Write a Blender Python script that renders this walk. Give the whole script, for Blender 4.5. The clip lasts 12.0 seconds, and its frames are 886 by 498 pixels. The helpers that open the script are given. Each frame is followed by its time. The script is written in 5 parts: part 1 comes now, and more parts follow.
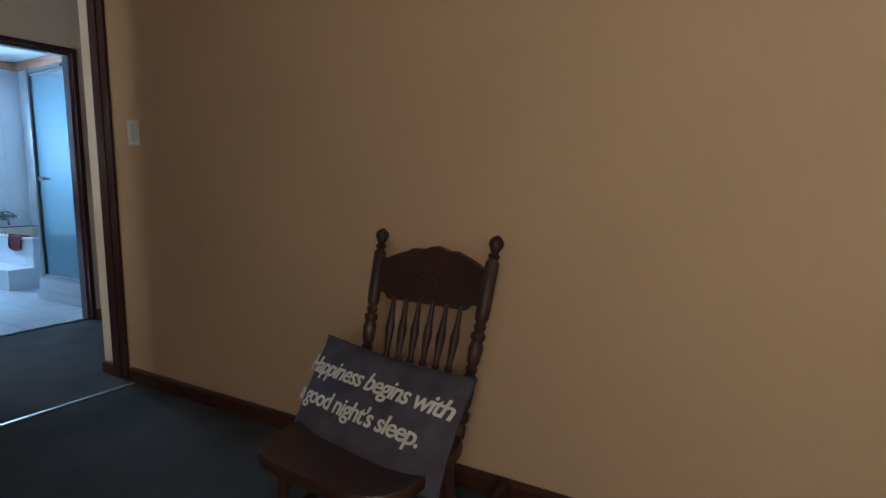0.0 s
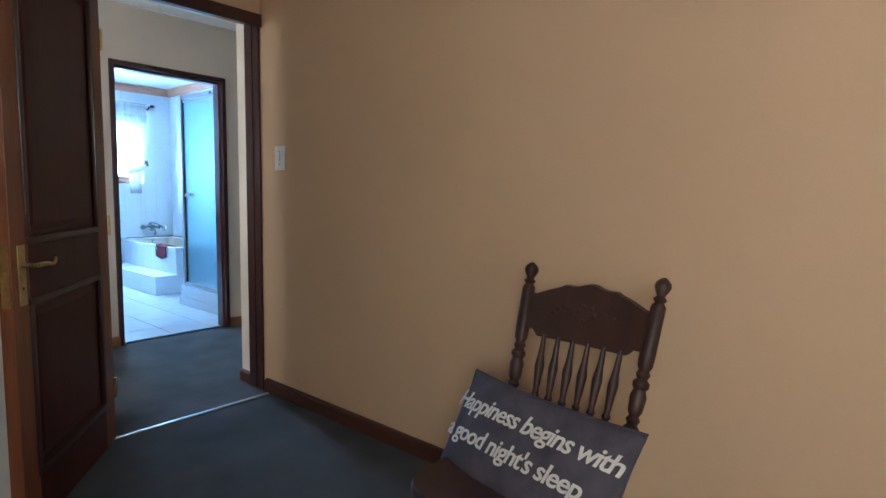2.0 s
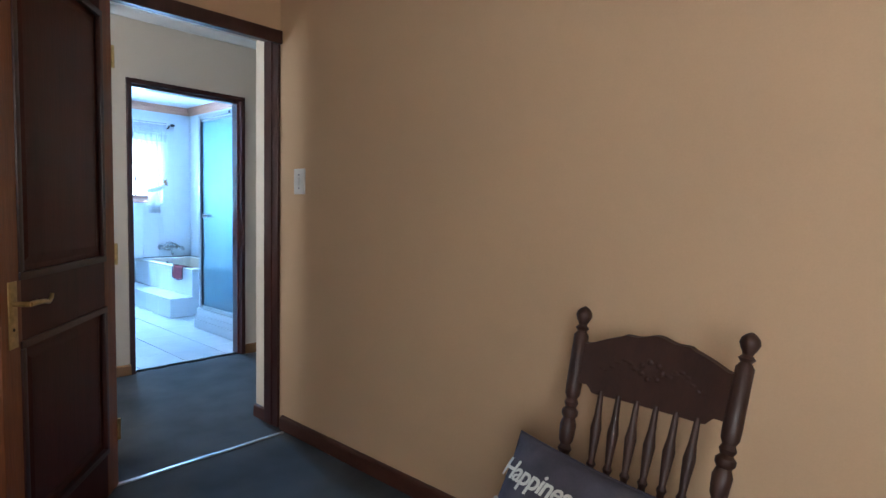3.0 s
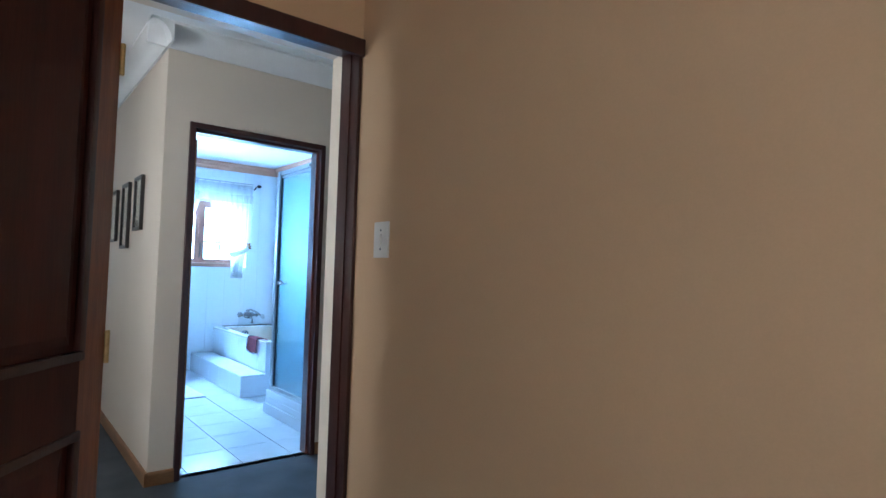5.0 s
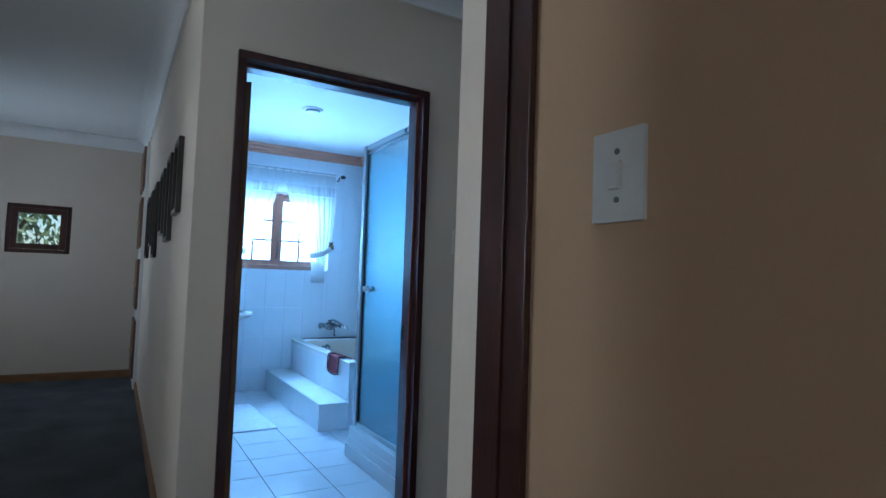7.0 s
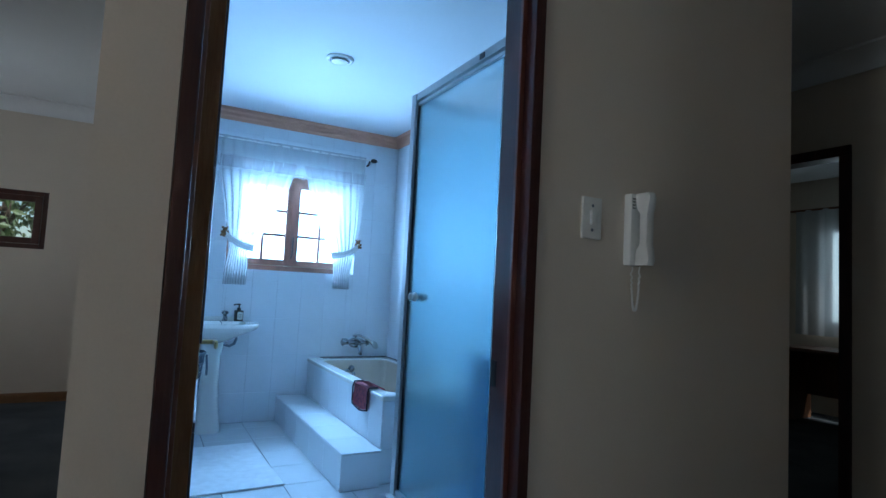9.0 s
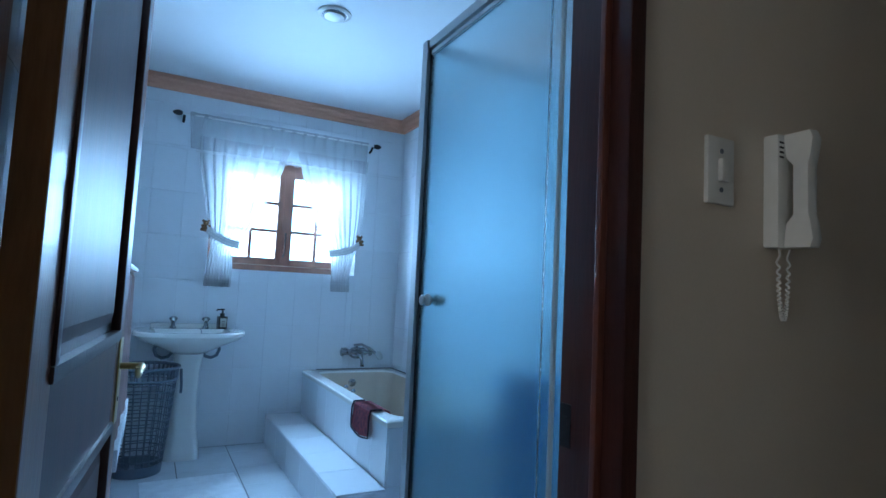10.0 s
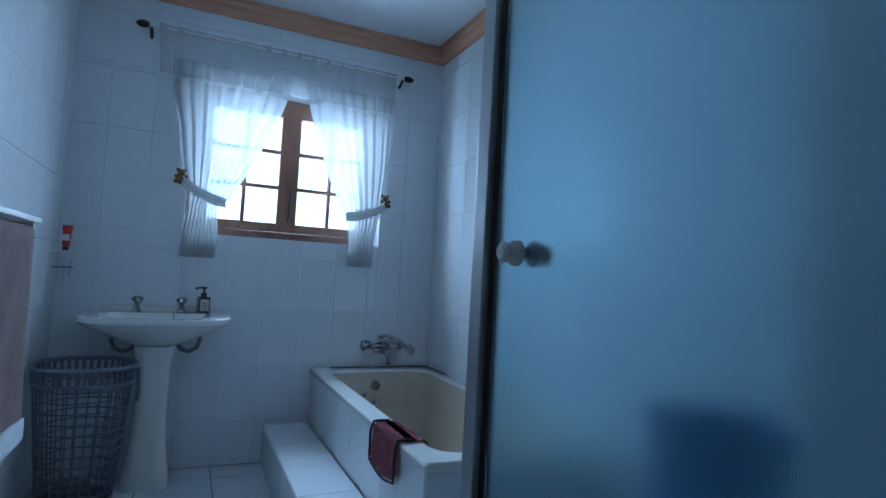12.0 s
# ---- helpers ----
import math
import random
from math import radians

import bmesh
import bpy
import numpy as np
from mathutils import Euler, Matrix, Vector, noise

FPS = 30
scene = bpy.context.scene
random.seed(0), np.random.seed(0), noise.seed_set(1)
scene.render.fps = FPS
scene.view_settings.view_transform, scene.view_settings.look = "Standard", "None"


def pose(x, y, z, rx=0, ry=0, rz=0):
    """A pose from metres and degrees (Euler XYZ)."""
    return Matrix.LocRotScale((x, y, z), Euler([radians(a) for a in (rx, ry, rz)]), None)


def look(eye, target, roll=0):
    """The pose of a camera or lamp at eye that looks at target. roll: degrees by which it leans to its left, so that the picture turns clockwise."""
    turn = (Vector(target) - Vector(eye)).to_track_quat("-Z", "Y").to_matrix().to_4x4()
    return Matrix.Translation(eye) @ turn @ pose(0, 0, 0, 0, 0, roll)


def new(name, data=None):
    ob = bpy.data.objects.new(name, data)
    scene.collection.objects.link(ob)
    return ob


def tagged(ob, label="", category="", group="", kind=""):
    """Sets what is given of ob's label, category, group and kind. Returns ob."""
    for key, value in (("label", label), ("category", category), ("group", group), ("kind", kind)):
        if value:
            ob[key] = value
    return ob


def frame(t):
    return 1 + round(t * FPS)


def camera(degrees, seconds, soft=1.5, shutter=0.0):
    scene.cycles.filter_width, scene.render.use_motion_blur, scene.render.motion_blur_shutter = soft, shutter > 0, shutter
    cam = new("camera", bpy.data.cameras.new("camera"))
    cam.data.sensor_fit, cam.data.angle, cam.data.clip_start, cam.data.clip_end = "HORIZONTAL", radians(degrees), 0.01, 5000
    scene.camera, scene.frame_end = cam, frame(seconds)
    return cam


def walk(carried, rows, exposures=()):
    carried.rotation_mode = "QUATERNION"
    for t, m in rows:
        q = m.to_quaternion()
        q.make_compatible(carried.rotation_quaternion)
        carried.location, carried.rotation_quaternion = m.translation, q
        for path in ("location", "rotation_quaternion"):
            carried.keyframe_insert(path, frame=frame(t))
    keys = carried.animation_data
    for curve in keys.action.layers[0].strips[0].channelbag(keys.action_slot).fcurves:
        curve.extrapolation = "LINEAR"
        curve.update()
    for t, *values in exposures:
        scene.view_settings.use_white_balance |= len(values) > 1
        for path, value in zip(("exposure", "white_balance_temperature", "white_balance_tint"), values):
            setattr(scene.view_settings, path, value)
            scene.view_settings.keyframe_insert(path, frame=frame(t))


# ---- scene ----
cam = camera(77.0, 12.0)
PATH = [
    (0, (0.161, 0.12, 1.114), (-0.849, 1.828, 0.864), 0.1),
    (0.5, (0.115, 0.112, 1.116), (-1.025, 1.737, 0.876), 0.2),
    (1, (0.082, 0.095, 1.123), (-1.166, 1.641, 0.894), 0.3),
    (1.5, (0.04, 0.07, 1.143), (-1.245, 1.588, 0.929), 0.6),
    (2, (-0.009, 0.05, 1.168), (-1.297, 1.567, 0.97), 1.0),
    (2.5, (-0.09, 0.079, 1.187), (-1.393, 1.586, 1.013), 1.2),
    (3, (-0.203, 0.175, 1.212), (-1.54, 1.656, 1.075), 1.3),
    (3.2, (-0.244, 0.225, 1.23), (-1.605, 1.687, 1.127), 1.2),
    (4.8, (-0.89, 0.666, 1.234), (-2.414, 1.958, 1.313), 1.6),
    (5, (-0.981, 0.725, 1.23), (-2.536, 1.979, 1.318), 1.7),
    (5.5, (-1.273, 0.865, 1.206), (-2.895, 2.032, 1.304), 1.7),
    (6, (-1.549, 0.977, 1.194), (-3.212, 2.083, 1.298), 1.8),
    (6.5, (-1.871, 1.118, 1.206), (-3.567, 2.173, 1.311), 1.8),
    (7, (-2.137, 1.21, 1.193), (-3.86, 2.22, 1.299), 2.0),
    (7.5, (-2.4, 1.283, 1.176), (-4.141, 2.261, 1.289), 2.2),
    (7.7, (-2.512, 1.319, 1.192), (-4.257, 2.29, 1.3), 2.6),
    (9.3, (-3.453, 1.621, 1.149), (-5.213, 2.561, 1.295), 2.9),
    (9.5, (-3.577, 1.676, 1.15), (-5.338, 2.614, 1.294), 2.7),
    (10, (-3.813, 1.785, 1.139), (-5.58, 2.709, 1.292), 2.8),
    (10.5, (-4.111, 1.887, 1.139), (-5.884, 2.8, 1.295), 3.0),
    (11, (-4.358, 1.98, 1.116), (-6.14, 2.874, 1.277), 3.1),
    (11.5, (-4.577, 2.085, 1.091), (-6.373, 2.952, 1.241), 3.1),
    (12, (-4.779, 2.163, 1.06), (-6.596, 2.991, 1.166), 3.2),
]
EXPOSURES = [(0, -0.37, 6350, 9), (1, 0.13, 6000, 8), (2, 0.6, 5800, 7), (3, 0.7, 5700, 7), (5, 0.64, 5550, 6), (6, 0.2, 5300, 4), (7.5, -0.5, 5050, 3), (9.5, -0.72, 5800, 5), (10.5, -1.08, 6150, 8), (12, -1.72, 6800, 12)]
walk(cam, [(t, look(eye, target, roll)) for t, eye, target, roll in PATH], EXPOSURES)

# ---------------------------------------------------------------- world and light
world = bpy.data.worlds.new("world")
scene.world = world
world.use_nodes = True
wn = world.node_tree.nodes
sky = wn.new("ShaderNodeTexSky")
sky.sky_type = "NISHITA"
sky.sun_disc = False
sky.sun_elevation = radians(48)
sky.sun_rotation = radians(60)
wn["Background"].inputs["Strength"].default_value = 0.15
world.node_tree.links.new(sky.outputs["Color"], wn["Background"].inputs["Color"])


def lamp(name, kind, energy, colour, m):
    data = bpy.data.lights.new(name, kind)
    data.energy, data.color = energy, colour
    ob = new(name, data)
    ob.matrix_world = m
    return ob


sun = lamp("sun", "SUN", 5.0, (1.0, 0.95, 0.86), look((8, 4, 12), (0, 0, 0)))
sun.data.angle = radians(0.5)


def window_light(name, energy, colour, eye, target, sx, sz):
    ob = lamp(name, "AREA", energy, colour, look(eye, target))
    ob.data.shape, ob.data.size, ob.data.size_y = "RECTANGLE", sx, sz
    return ob


# sky light in the openings
window_light("bath_daylight", 640, (0.36, 0.635, 1.0), (-8.36, 2.66, 1.64), (-5, 2.66, 1.64), 1.16, 0.94)
window_light("bedroom_daylight", 47, (1.0, 0.97, 0.92), (1.2, -1.92, 1.6), (1.2, 0, 1.6), 1.3, 1.3)
window_light("passage_daylight", 27, (1.0, 0.97, 0.93), (-3.63, -0.75, 1.6), (-3.63, 1, 1.6), 0.9, 1.1)
window_light("passage_end_daylight", 20, (0.90, 0.95, 1.0), (-8.2, -0.75, 1.6), (-8.2, 1, 1.6), 0.9, 1.1)
window_light("study_daylight", 26, (0.8, 0.95, 1.0), (-6.0, 8.35, 1.5), (-6.0, 6, 1.5), 1.5, 1.2)

# ---------------------------------------------------------------- materials


def mat(name, base, rough=0.6, metal=0.0, vary=0.12, scale=6.0, grain=60.0, bump=0.15, coat=0.0, stretch=(1, 1, 1), spec=0.5, dark=None, rand=0.0):
    m = bpy.data.materials.new(name)
    m.use_nodes = True
    n, l = m.node_tree.nodes, m.node_tree.links
    b = n["Principled BSDF"]
    b.inputs["Roughness"].default_value = rough
    b.inputs["Metallic"].default_value = metal
    b.inputs["Coat Weight"].default_value = coat
    b.inputs["Specular IOR Level"].default_value = spec
    co = n.new("ShaderNodeTexCoord")
    mp = n.new("ShaderNodeMapping")
    mp.inputs["Scale"].default_value = stretch
    l.new(co.outputs["Object"], mp.inputs["Vector"])
    big = n.new("ShaderNodeTexNoise")
    big.inputs["Scale"].default_value = scale
    big.inputs["Detail"].default_value = 5
    fine = n.new("ShaderNodeTexNoise")
    fine.inputs["Scale"].default_value = grain
    fine.inputs["Detail"].default_value = 3
    for t in (big, fine):
        l.new(mp.outputs["Vector"], t.inputs["Vector"])
    mixer = n.new("ShaderNodeMix")
    mixer.data_type = "RGBA"
    lo = dark or tuple(c * (1 - 2 * vary) for c in base)
    hi = tuple(min(1, c * (1 + vary)) for c in base) if dark is None else base
    mixer.inputs[6].default_value = (*lo, 1)
    mixer.inputs[7].default_value = (*hi, 1)
    add = n.new("ShaderNodeMath")
    add.operation = "MULTIPLY_ADD"
    add.inputs[1].default_value = 0.35
    l.new(fine.outputs["Fac"], add.inputs[0])
    half = n.new("ShaderNodeMath")
    half.operation = "MULTIPLY"
    half.inputs[1].default_value = 0.65
    l.new(big.outputs["Fac"], half.inputs[0])
    l.new(half.outputs[0], add.inputs[2])
    rng = n.new("ShaderNodeMapRange")
    rng.inputs[1].default_value, rng.inputs[2].default_value = 0.3, 0.7
    l.new(add.outputs[0], rng.inputs[0])
    if rand:
        info = n.new("ShaderNodeObjectInfo")
        r = n.new("ShaderNodeMath")
        r.operation = "MULTIPLY_ADD"
        r.inputs[1].default_value = rand
        l.new(info.outputs["Random"], r.inputs[0])
        l.new(rng.outputs[0], r.inputs[2])
        l.new(r.outputs[0], mixer.inputs[0])
    else:
        l.new(rng.outputs[0], mixer.inputs[0])
    l.new(mixer.outputs[2], b.inputs["Base Color"])
    if bump:
        bp = n.new("ShaderNodeBump")
        bp.inputs["Strength"].default_value = bump
        bp.inputs["Distance"].default_value = 0.004
        l.new(fine.outputs["Fac"], bp.inputs["Height"])
        l.new(bp.outputs[0], b.inputs["Normal"])
    return m


M = {}
M["peach"] = mat("peach_wall_paint", (0.63, 0.42, 0.25), 0.75, vary=0.03, scale=1.2, grain=180, bump=0.08)
M["cream"] = mat("cream_wall_paint", (0.66, 0.57, 0.47), 0.6, vary=0.03, scale=1.5, grain=160, bump=0.08)
M["white"] = mat("white_ceiling_paint", (0.78, 0.79, 0.8), 0.7, vary=0.02, scale=2, grain=150, bump=0.05)
M["plaster"] = mat("white_cornice_paint", (0.8, 0.8, 0.8), 0.45, vary=0.02, bump=0.03)
M["carpet"] = mat("blue_grey_carpet", (0.092, 0.10, 0.11), 0.95, vary=0.22, scale=3, grain=320, bump=0.9, spec=0.1)
M["dark_wood"] = mat("dark_stained_wood", (0.07, 0.022, 0.017), 0.32, vary=0.2, scale=3, grain=26, bump=0.12, coat=0.25, stretch=(6, 6, 0.7), dark=(0.03, 0.010, 0.009))
# lit tone of the dark door wood
M["red_wood"] = mat("lit_red_wood", (0.30, 0.105, 0.042), 0.34, scale=3, grain=24, bump=0.12, coat=0.2, stretch=(8, 8, 0.6), dark=(0.15, 0.05, 0.022))
M["window_wood"] = mat("weathered_window_wood", (0.24, 0.10, 0.06), 0.45, scale=4, grain=26, bump=0.15, stretch=(6, 6, 1), dark=(0.13, 0.05, 0.032))
M["orange_wood"] = mat("orange_door_edge_wood", (0.46, 0.23, 0.09), 0.6, scale=4, grain=30, bump=0.2, stretch=(6, 6, 0.8), dark=(0.28, 0.12, 0.045))
M["lit_edge_wood"] = mat("lit_stop_edge_wood", (0.17, 0.05, 0.03), 0.34, scale=3, grain=24, bump=0.12, coat=0.2, stretch=(8, 8, 0.6), dark=(0.09, 0.028, 0.018))
M["panel_wood"] = mat("dark_door_panel", (0.082, 0.020, 0.015), 0.42, scale=2.4, grain=22, bump=0.08, coat=0.03, stretch=(7, 7, 0.6), dark=(0.04, 0.011, 0.009), spec=0.25)
M["skirt_dark"] = mat("dark_skirting_wood", (0.10, 0.035, 0.022), 0.4, scale=3, grain=22, bump=0.12, stretch=(1, 6, 6), dark=(0.05, 0.018, 0.012))
M["skirt_light"] = mat("brown_skirting_wood", (0.30, 0.15, 0.06), 0.45, scale=3, grain=22, bump=0.1, stretch=(2, 2, 6), dark=(0.17, 0.08, 0.03))
M["cornice_wood"] = mat("salmon_wood_cornice", (0.60, 0.29, 0.18), 0.5, scale=2, grain=20, bump=0.08, stretch=(2, 2, 8), dark=(0.48, 0.22, 0.135))
M["chair_wood"] = mat("rocking_chair_oak", (0.06, 0.023, 0.015), 0.5, scale=4, grain=30, bump=0.15, coat=0.05, stretch=(5, 5, 1), dark=(0.03, 0.012, 0.009))
M["tile"] = mat("white_glazed_tile", (0.75, 0.78, 0.81), 0.12, vary=0.012, scale=3, grain=30, bump=0.012, rand=0.1)
M["floor_tile"] = mat("pale_floor_tile", (0.66, 0.69, 0.72), 0.11, vary=0.04, scale=5, grain=60, bump=0.03, rand=0.4)
M["grout"] = mat("pale_grout", (0.76, 0.78, 0.8), 0.9, vary=0.1, grain=200)
M["dark_grout"] = mat("dark_floor_grout", (0.10, 0.10, 0.11), 0.9, vary=0.1, grain=200)
M["porcelain"] = mat("white_porcelain", (0.80, 0.79, 0.75), 0.08, vary=0.01, bump=0, coat=0.4)
M["enamel"] = mat("cream_bath_enamel", (0.62, 0.53, 0.43), 0.12, vary=0.02, bump=0, coat=0.3)
M["chrome"] = mat("chrome", (0.34, 0.35, 0.37), 0.16, metal=1.0, vary=0.03, bump=0)
M["brass"] = mat("worn_brass", (0.62, 0.47, 0.22), 0.28, metal=1.0, vary=0.15, scale=30, bump=0.05)
M["aluminium"] = mat("anodised_aluminium", (0.50, 0.52, 0.53), 0.38, metal=0.7, vary=0.05, grain=90, bump=0.03)
M["seal"] = mat("black_rubber_and_holes", (0.02, 0.02, 0.022), 0.7, vary=0.1)
M["plastic_white"] = mat("white_plastic", (0.74, 0.73, 0.70), 0.35, vary=0.03, bump=0.02)
M["plastic_grey"] = mat("grey_plastic", (0.12, 0.15, 0.19), 0.4, vary=0.08, bump=0.05)
M["plastic_blue"] = mat("blue_plastic", (0.06, 0.34, 0.68), 0.4, vary=0.08)
M["black_iron"] = mat("black_iron", (0.012, 0.012, 0.014), 0.45, metal=0.3, vary=0.1)
M["pillow"] = mat("charcoal_cushion_cloth", (0.098, 0.088, 0.108), 0.95, vary=0.2, scale=14, grain=420, bump=0.6, spec=0.15)
M["letter"] = mat("cream_print", (0.72, 0.69, 0.62), 0.85, vary=0.1, scale=30, grain=300, bump=0.2)
M["towel"] = mat("dusty_pink_towel", (0.50, 0.35, 0.34), 0.97, vary=0.12, scale=10, grain=300, bump=0.9, spec=0.1)
M["towel_white"] = mat("white_towel", (0.72, 0.74, 0.77), 0.97, vary=0.06, scale=10, grain=300, bump=0.8, spec=0.1)
M["mat_white"] = mat("white_bath_mat", (0.75, 0.77, 0.80), 0.97, vary=0.08, scale=18, grain=260, bump=1.0, spec=0.1)
M["cloth_red"] = mat("red_patterned_cloth", (0.50, 0.09, 0.10), 0.95, vary=0.3, scale=55, grain=160, bump=0.5, dark=(0.05, 0.02, 0.06))
M["cloth_edge"] = mat("dark_cloth_binding", (0.03, 0.015, 0.03), 0.95, vary=0.2)
M["bear"] = mat("brown_ornament", (0.28, 0.14, 0.05), 0.8, vary=0.3, scale=60, grain=300, bump=0.5, dark=(0.10, 0.045, 0.02))
M["black_plastic"] = mat("black_plastic", (0.015, 0.015, 0.017), 0.3, vary=0.1)
M["label"] = mat("pale_paper_label", (0.55, 0.55, 0.5), 0.7, vary=0.05)
M["amber"] = mat("dark_soap_bottle", (0.04, 0.035, 0.03), 0.15, vary=0.1)
M["red_plastic"] = mat("red_plastic", (0.55, 0.03, 0.04), 0.35, vary=0.08)
M["leaf"] = mat("green_leaf", (0.16, 0.21, 0.08), 0.5, vary=0.35, scale=2.5, grain=12, bump=0.1)
M["bark"] = mat("bark", (0.13, 0.09, 0.06), 0.9, vary=0.25, scale=8, grain=40, bump=0.8)
M["grass"] = mat("grass", (0.08, 0.11, 0.035), 0.95, vary=0.3, scale=0.8, grain=30, bump=0.8)
M["picture"] = mat("pale_print_paper", (0.42, 0.44, 0.38), 0.7, vary=0.3, scale=5, grain=25, bump=0, dark=(0.16, 0.18, 0.14))
M["frame_black"] = mat("black_picture_frame", (0.03, 0.024, 0.022), 0.35, vary=0.15, coat=0.2)
M["niche"] = mat("brown_cupboard_wood", (0.20, 0.09, 0.045), 0.5, scale=3, grain=25, bump=0.1, stretch=(6, 6, 1), dark=(0.10, 0.045, 0.022))


def glass(name, colour, rough, ior=1.45):
    m = bpy.data.materials.new(name)
    m.use_nodes = True
    b = m.node_tree.nodes["Principled BSDF"]
    b.inputs["Base Color"].default_value = (*colour, 1)
    b.inputs["Transmission Weight"].default_value = 1.0
    b.inputs["Roughness"].default_value = rough
    b.inputs["IOR"].default_value = ior
    return m


M["glass"] = glass("clear_glass", (0.97, 0.99, 0.98), 0.0)
M["frosted"] = glass("frosted_shower_glass", (0.64, 0.83, 0.89), 0.27, 1.3)
n = M["frosted"].node_tree.nodes
fz = n.new("ShaderNodeTexNoise")
fz.inputs["Scale"].default_value = 240
fb = n.new("ShaderNodeBump")
fb.inputs["Strength"].default_value = 0.12
fb.inputs["Distance"].default_value = 0.002
M["frosted"].node_tree.links.new(fz.outputs["Fac"], fb.inputs["Height"])
M["frosted"].node_tree.links.new(fb.outputs[0], n["Principled BSDF"].inputs["Normal"])


def sheer(name, see, colour, through_share=1.0):
    """Thin woven cloth: part lets the eye through, part scatters light to both sides."""
    m = bpy.data.materials.new(name)
    m.use_nodes = True
    n, l = m.node_tree.nodes, m.node_tree.links
    n.remove(n["Principled BSDF"])
    out = n["Material Output"]
    tl, df, tr = n.new("ShaderNodeBsdfTranslucent"), n.new("ShaderNodeBsdfDiffuse"), n.new("ShaderNodeBsdfTransparent")
    df.inputs["Color"].default_value = (*colour, 1)
    tl.inputs["Color"].default_value = (*[c * through_share for c in colour], 1)
    a, b = n.new("ShaderNodeMixShader"), n.new("ShaderNodeMixShader")
    a.inputs[0].default_value = 0.5
    l.new(tl.outputs[0], a.inputs[1]), l.new(df.outputs[0], a.inputs[2])
    weave = n.new("ShaderNodeTexNoise")
    weave.inputs["Scale"].default_value = 90
    r = n.new("ShaderNodeMapRange")
    r.inputs[3].default_value, r.inputs[4].default_value = max(0, see - 0.12), see + 0.12
    l.new(weave.outputs["Fac"], r.inputs[0]), l.new(r.outputs[0], b.inputs[0])
    l.new(a.outputs[0], b.inputs[1]), l.new(tr.outputs[0], b.inputs[2])
    l.new(b.outputs[0], out.inputs["Surface"])
    return m


M["sheer"] = sheer("white_sheer_voile", 0.12, (0.84, 0.86, 0.88), 0.2)
M["valance"] = sheer("fine_white_valance_voile", 0.66, (0.82, 0.84, 0.86), 0.5)
M["lace"] = sheer("white_lace", 0.06, (0.88, 0.88, 0.88), 0.4)

# ---------------------------------------------------------------- mesh helpers


def box(bm, x0, x1, y0, y1, z0, z1, bevel=0.0):
    r = bmesh.ops.create_cube(bm, size=1.0, matrix=Matrix.LocRotScale(((x0 + x1) / 2, (y0 + y1) / 2, (z0 + z1) / 2), None, (abs(x1 - x0), abs(y1 - y0), abs(z1 - z0))))
    if bevel:
        es = list({e for v in r["verts"] for e in v.link_edges})
        bmesh.ops.bevel(bm, geom=es, offset=bevel, segments=2, affect="EDGES", profile=0.7)
    return bm


def boxed(x0, x1, y0, y1, z0, z1, bevel=0.0):
    return box(bmesh.new(), x0, x1, y0, y1, z0, z1, bevel)


def lathe(bm, profile, m=None, seg=20):
    """Turned shape about z from (radius, z) pairs."""
    m = m or Matrix()
    rings = []
    for r, z in profile:
        rings.append([bm.verts.new(m @ Vector((r * math.cos(2 * math.pi * k / seg), r * math.sin(2 * math.pi * k / seg), z))) for k in range(seg)])
    for a, b in zip(rings, rings[1:]):
        for k in range(seg):
            bm.faces.new((a[k], a[(k + 1) % seg], b[(k + 1) % seg], b[k]))
    bm.faces.new(rings[0][::-1])
    bm.faces.new(rings[-1])
    return bm


def tube(bm, pts, r, seg=10, closed=False):
    pts = [Vector(p) for p in pts]
    rings, n = [], len(pts)
    side = None
    for i, p in enumerate(pts):
        d = (pts[(i + 1) % n] - pts[i - 1]) if closed or 0 < i < n - 1 else (pts[1] - pts[0] if i == 0 else pts[-1] - pts[-2])
        d.normalize()
        if side is None:
            side = d.orthogonal().normalized()
        side = (side - d * side.dot(d)).normalized()
        up = d.cross(side)
        rr = r[i] if isinstance(r, (list, tuple)) else r
        rings.append([bm.verts.new(p + rr * (math.cos(2 * math.pi * k / seg) * side + math.sin(2 * math.pi * k / seg) * up)) for k in range(seg)])
    pairs = list(zip(rings, rings[1:])) + ([(rings[-1], rings[0])] if closed else [])
    for a, b in pairs:
        for k in range(seg):
            bm.faces.new((a[k], a[(k + 1) % seg], b[(k + 1) % seg], b[k]))
    if not closed:
        bm.faces.new(rings[0][::-1])
        bm.faces.new(rings[-1])
    return bm


def loft(bm, rings, cap=True):
    vs = [[bm.verts.new(p) for p in ring] for ring in rings]
    k = len(vs[0])
    for a, b in zip(vs, vs[1:]):
        for i in range(k):
            bm.faces.new((a[i], a[(i + 1) % k], b[(i + 1) % k], b[i]))
    if cap:
        bm.faces.new(vs[0][::-1])
        bm.faces.new(vs[-1])
    return bm


def sweep(bm, profile, path_a, path_b, out, up=(0, 0, 1)):
    """A moulding: profile of (out, up) pairs run from a to b."""
    a, b, o, u = Vector(path_a), Vector(path_b), Vector(out), Vector(up)
    return loft(bm, [[a + o * p + u * q for p, q in profile], [b + o * p + u * q for p, q in profile]])


def solid(name, bm, material, smooth=False):
    me = bpy.data.meshes.new(name)
    bmesh.ops.recalc_face_normals(bm, faces=bm.faces)
    bm.to_mesh(me)
    bm.free()
    me.materials.append(M[material])
    if smooth:
        for p in me.polygons:
            p.use_smooth = True
        me.set_sharp_from_angle(angle=radians(38))
    return me


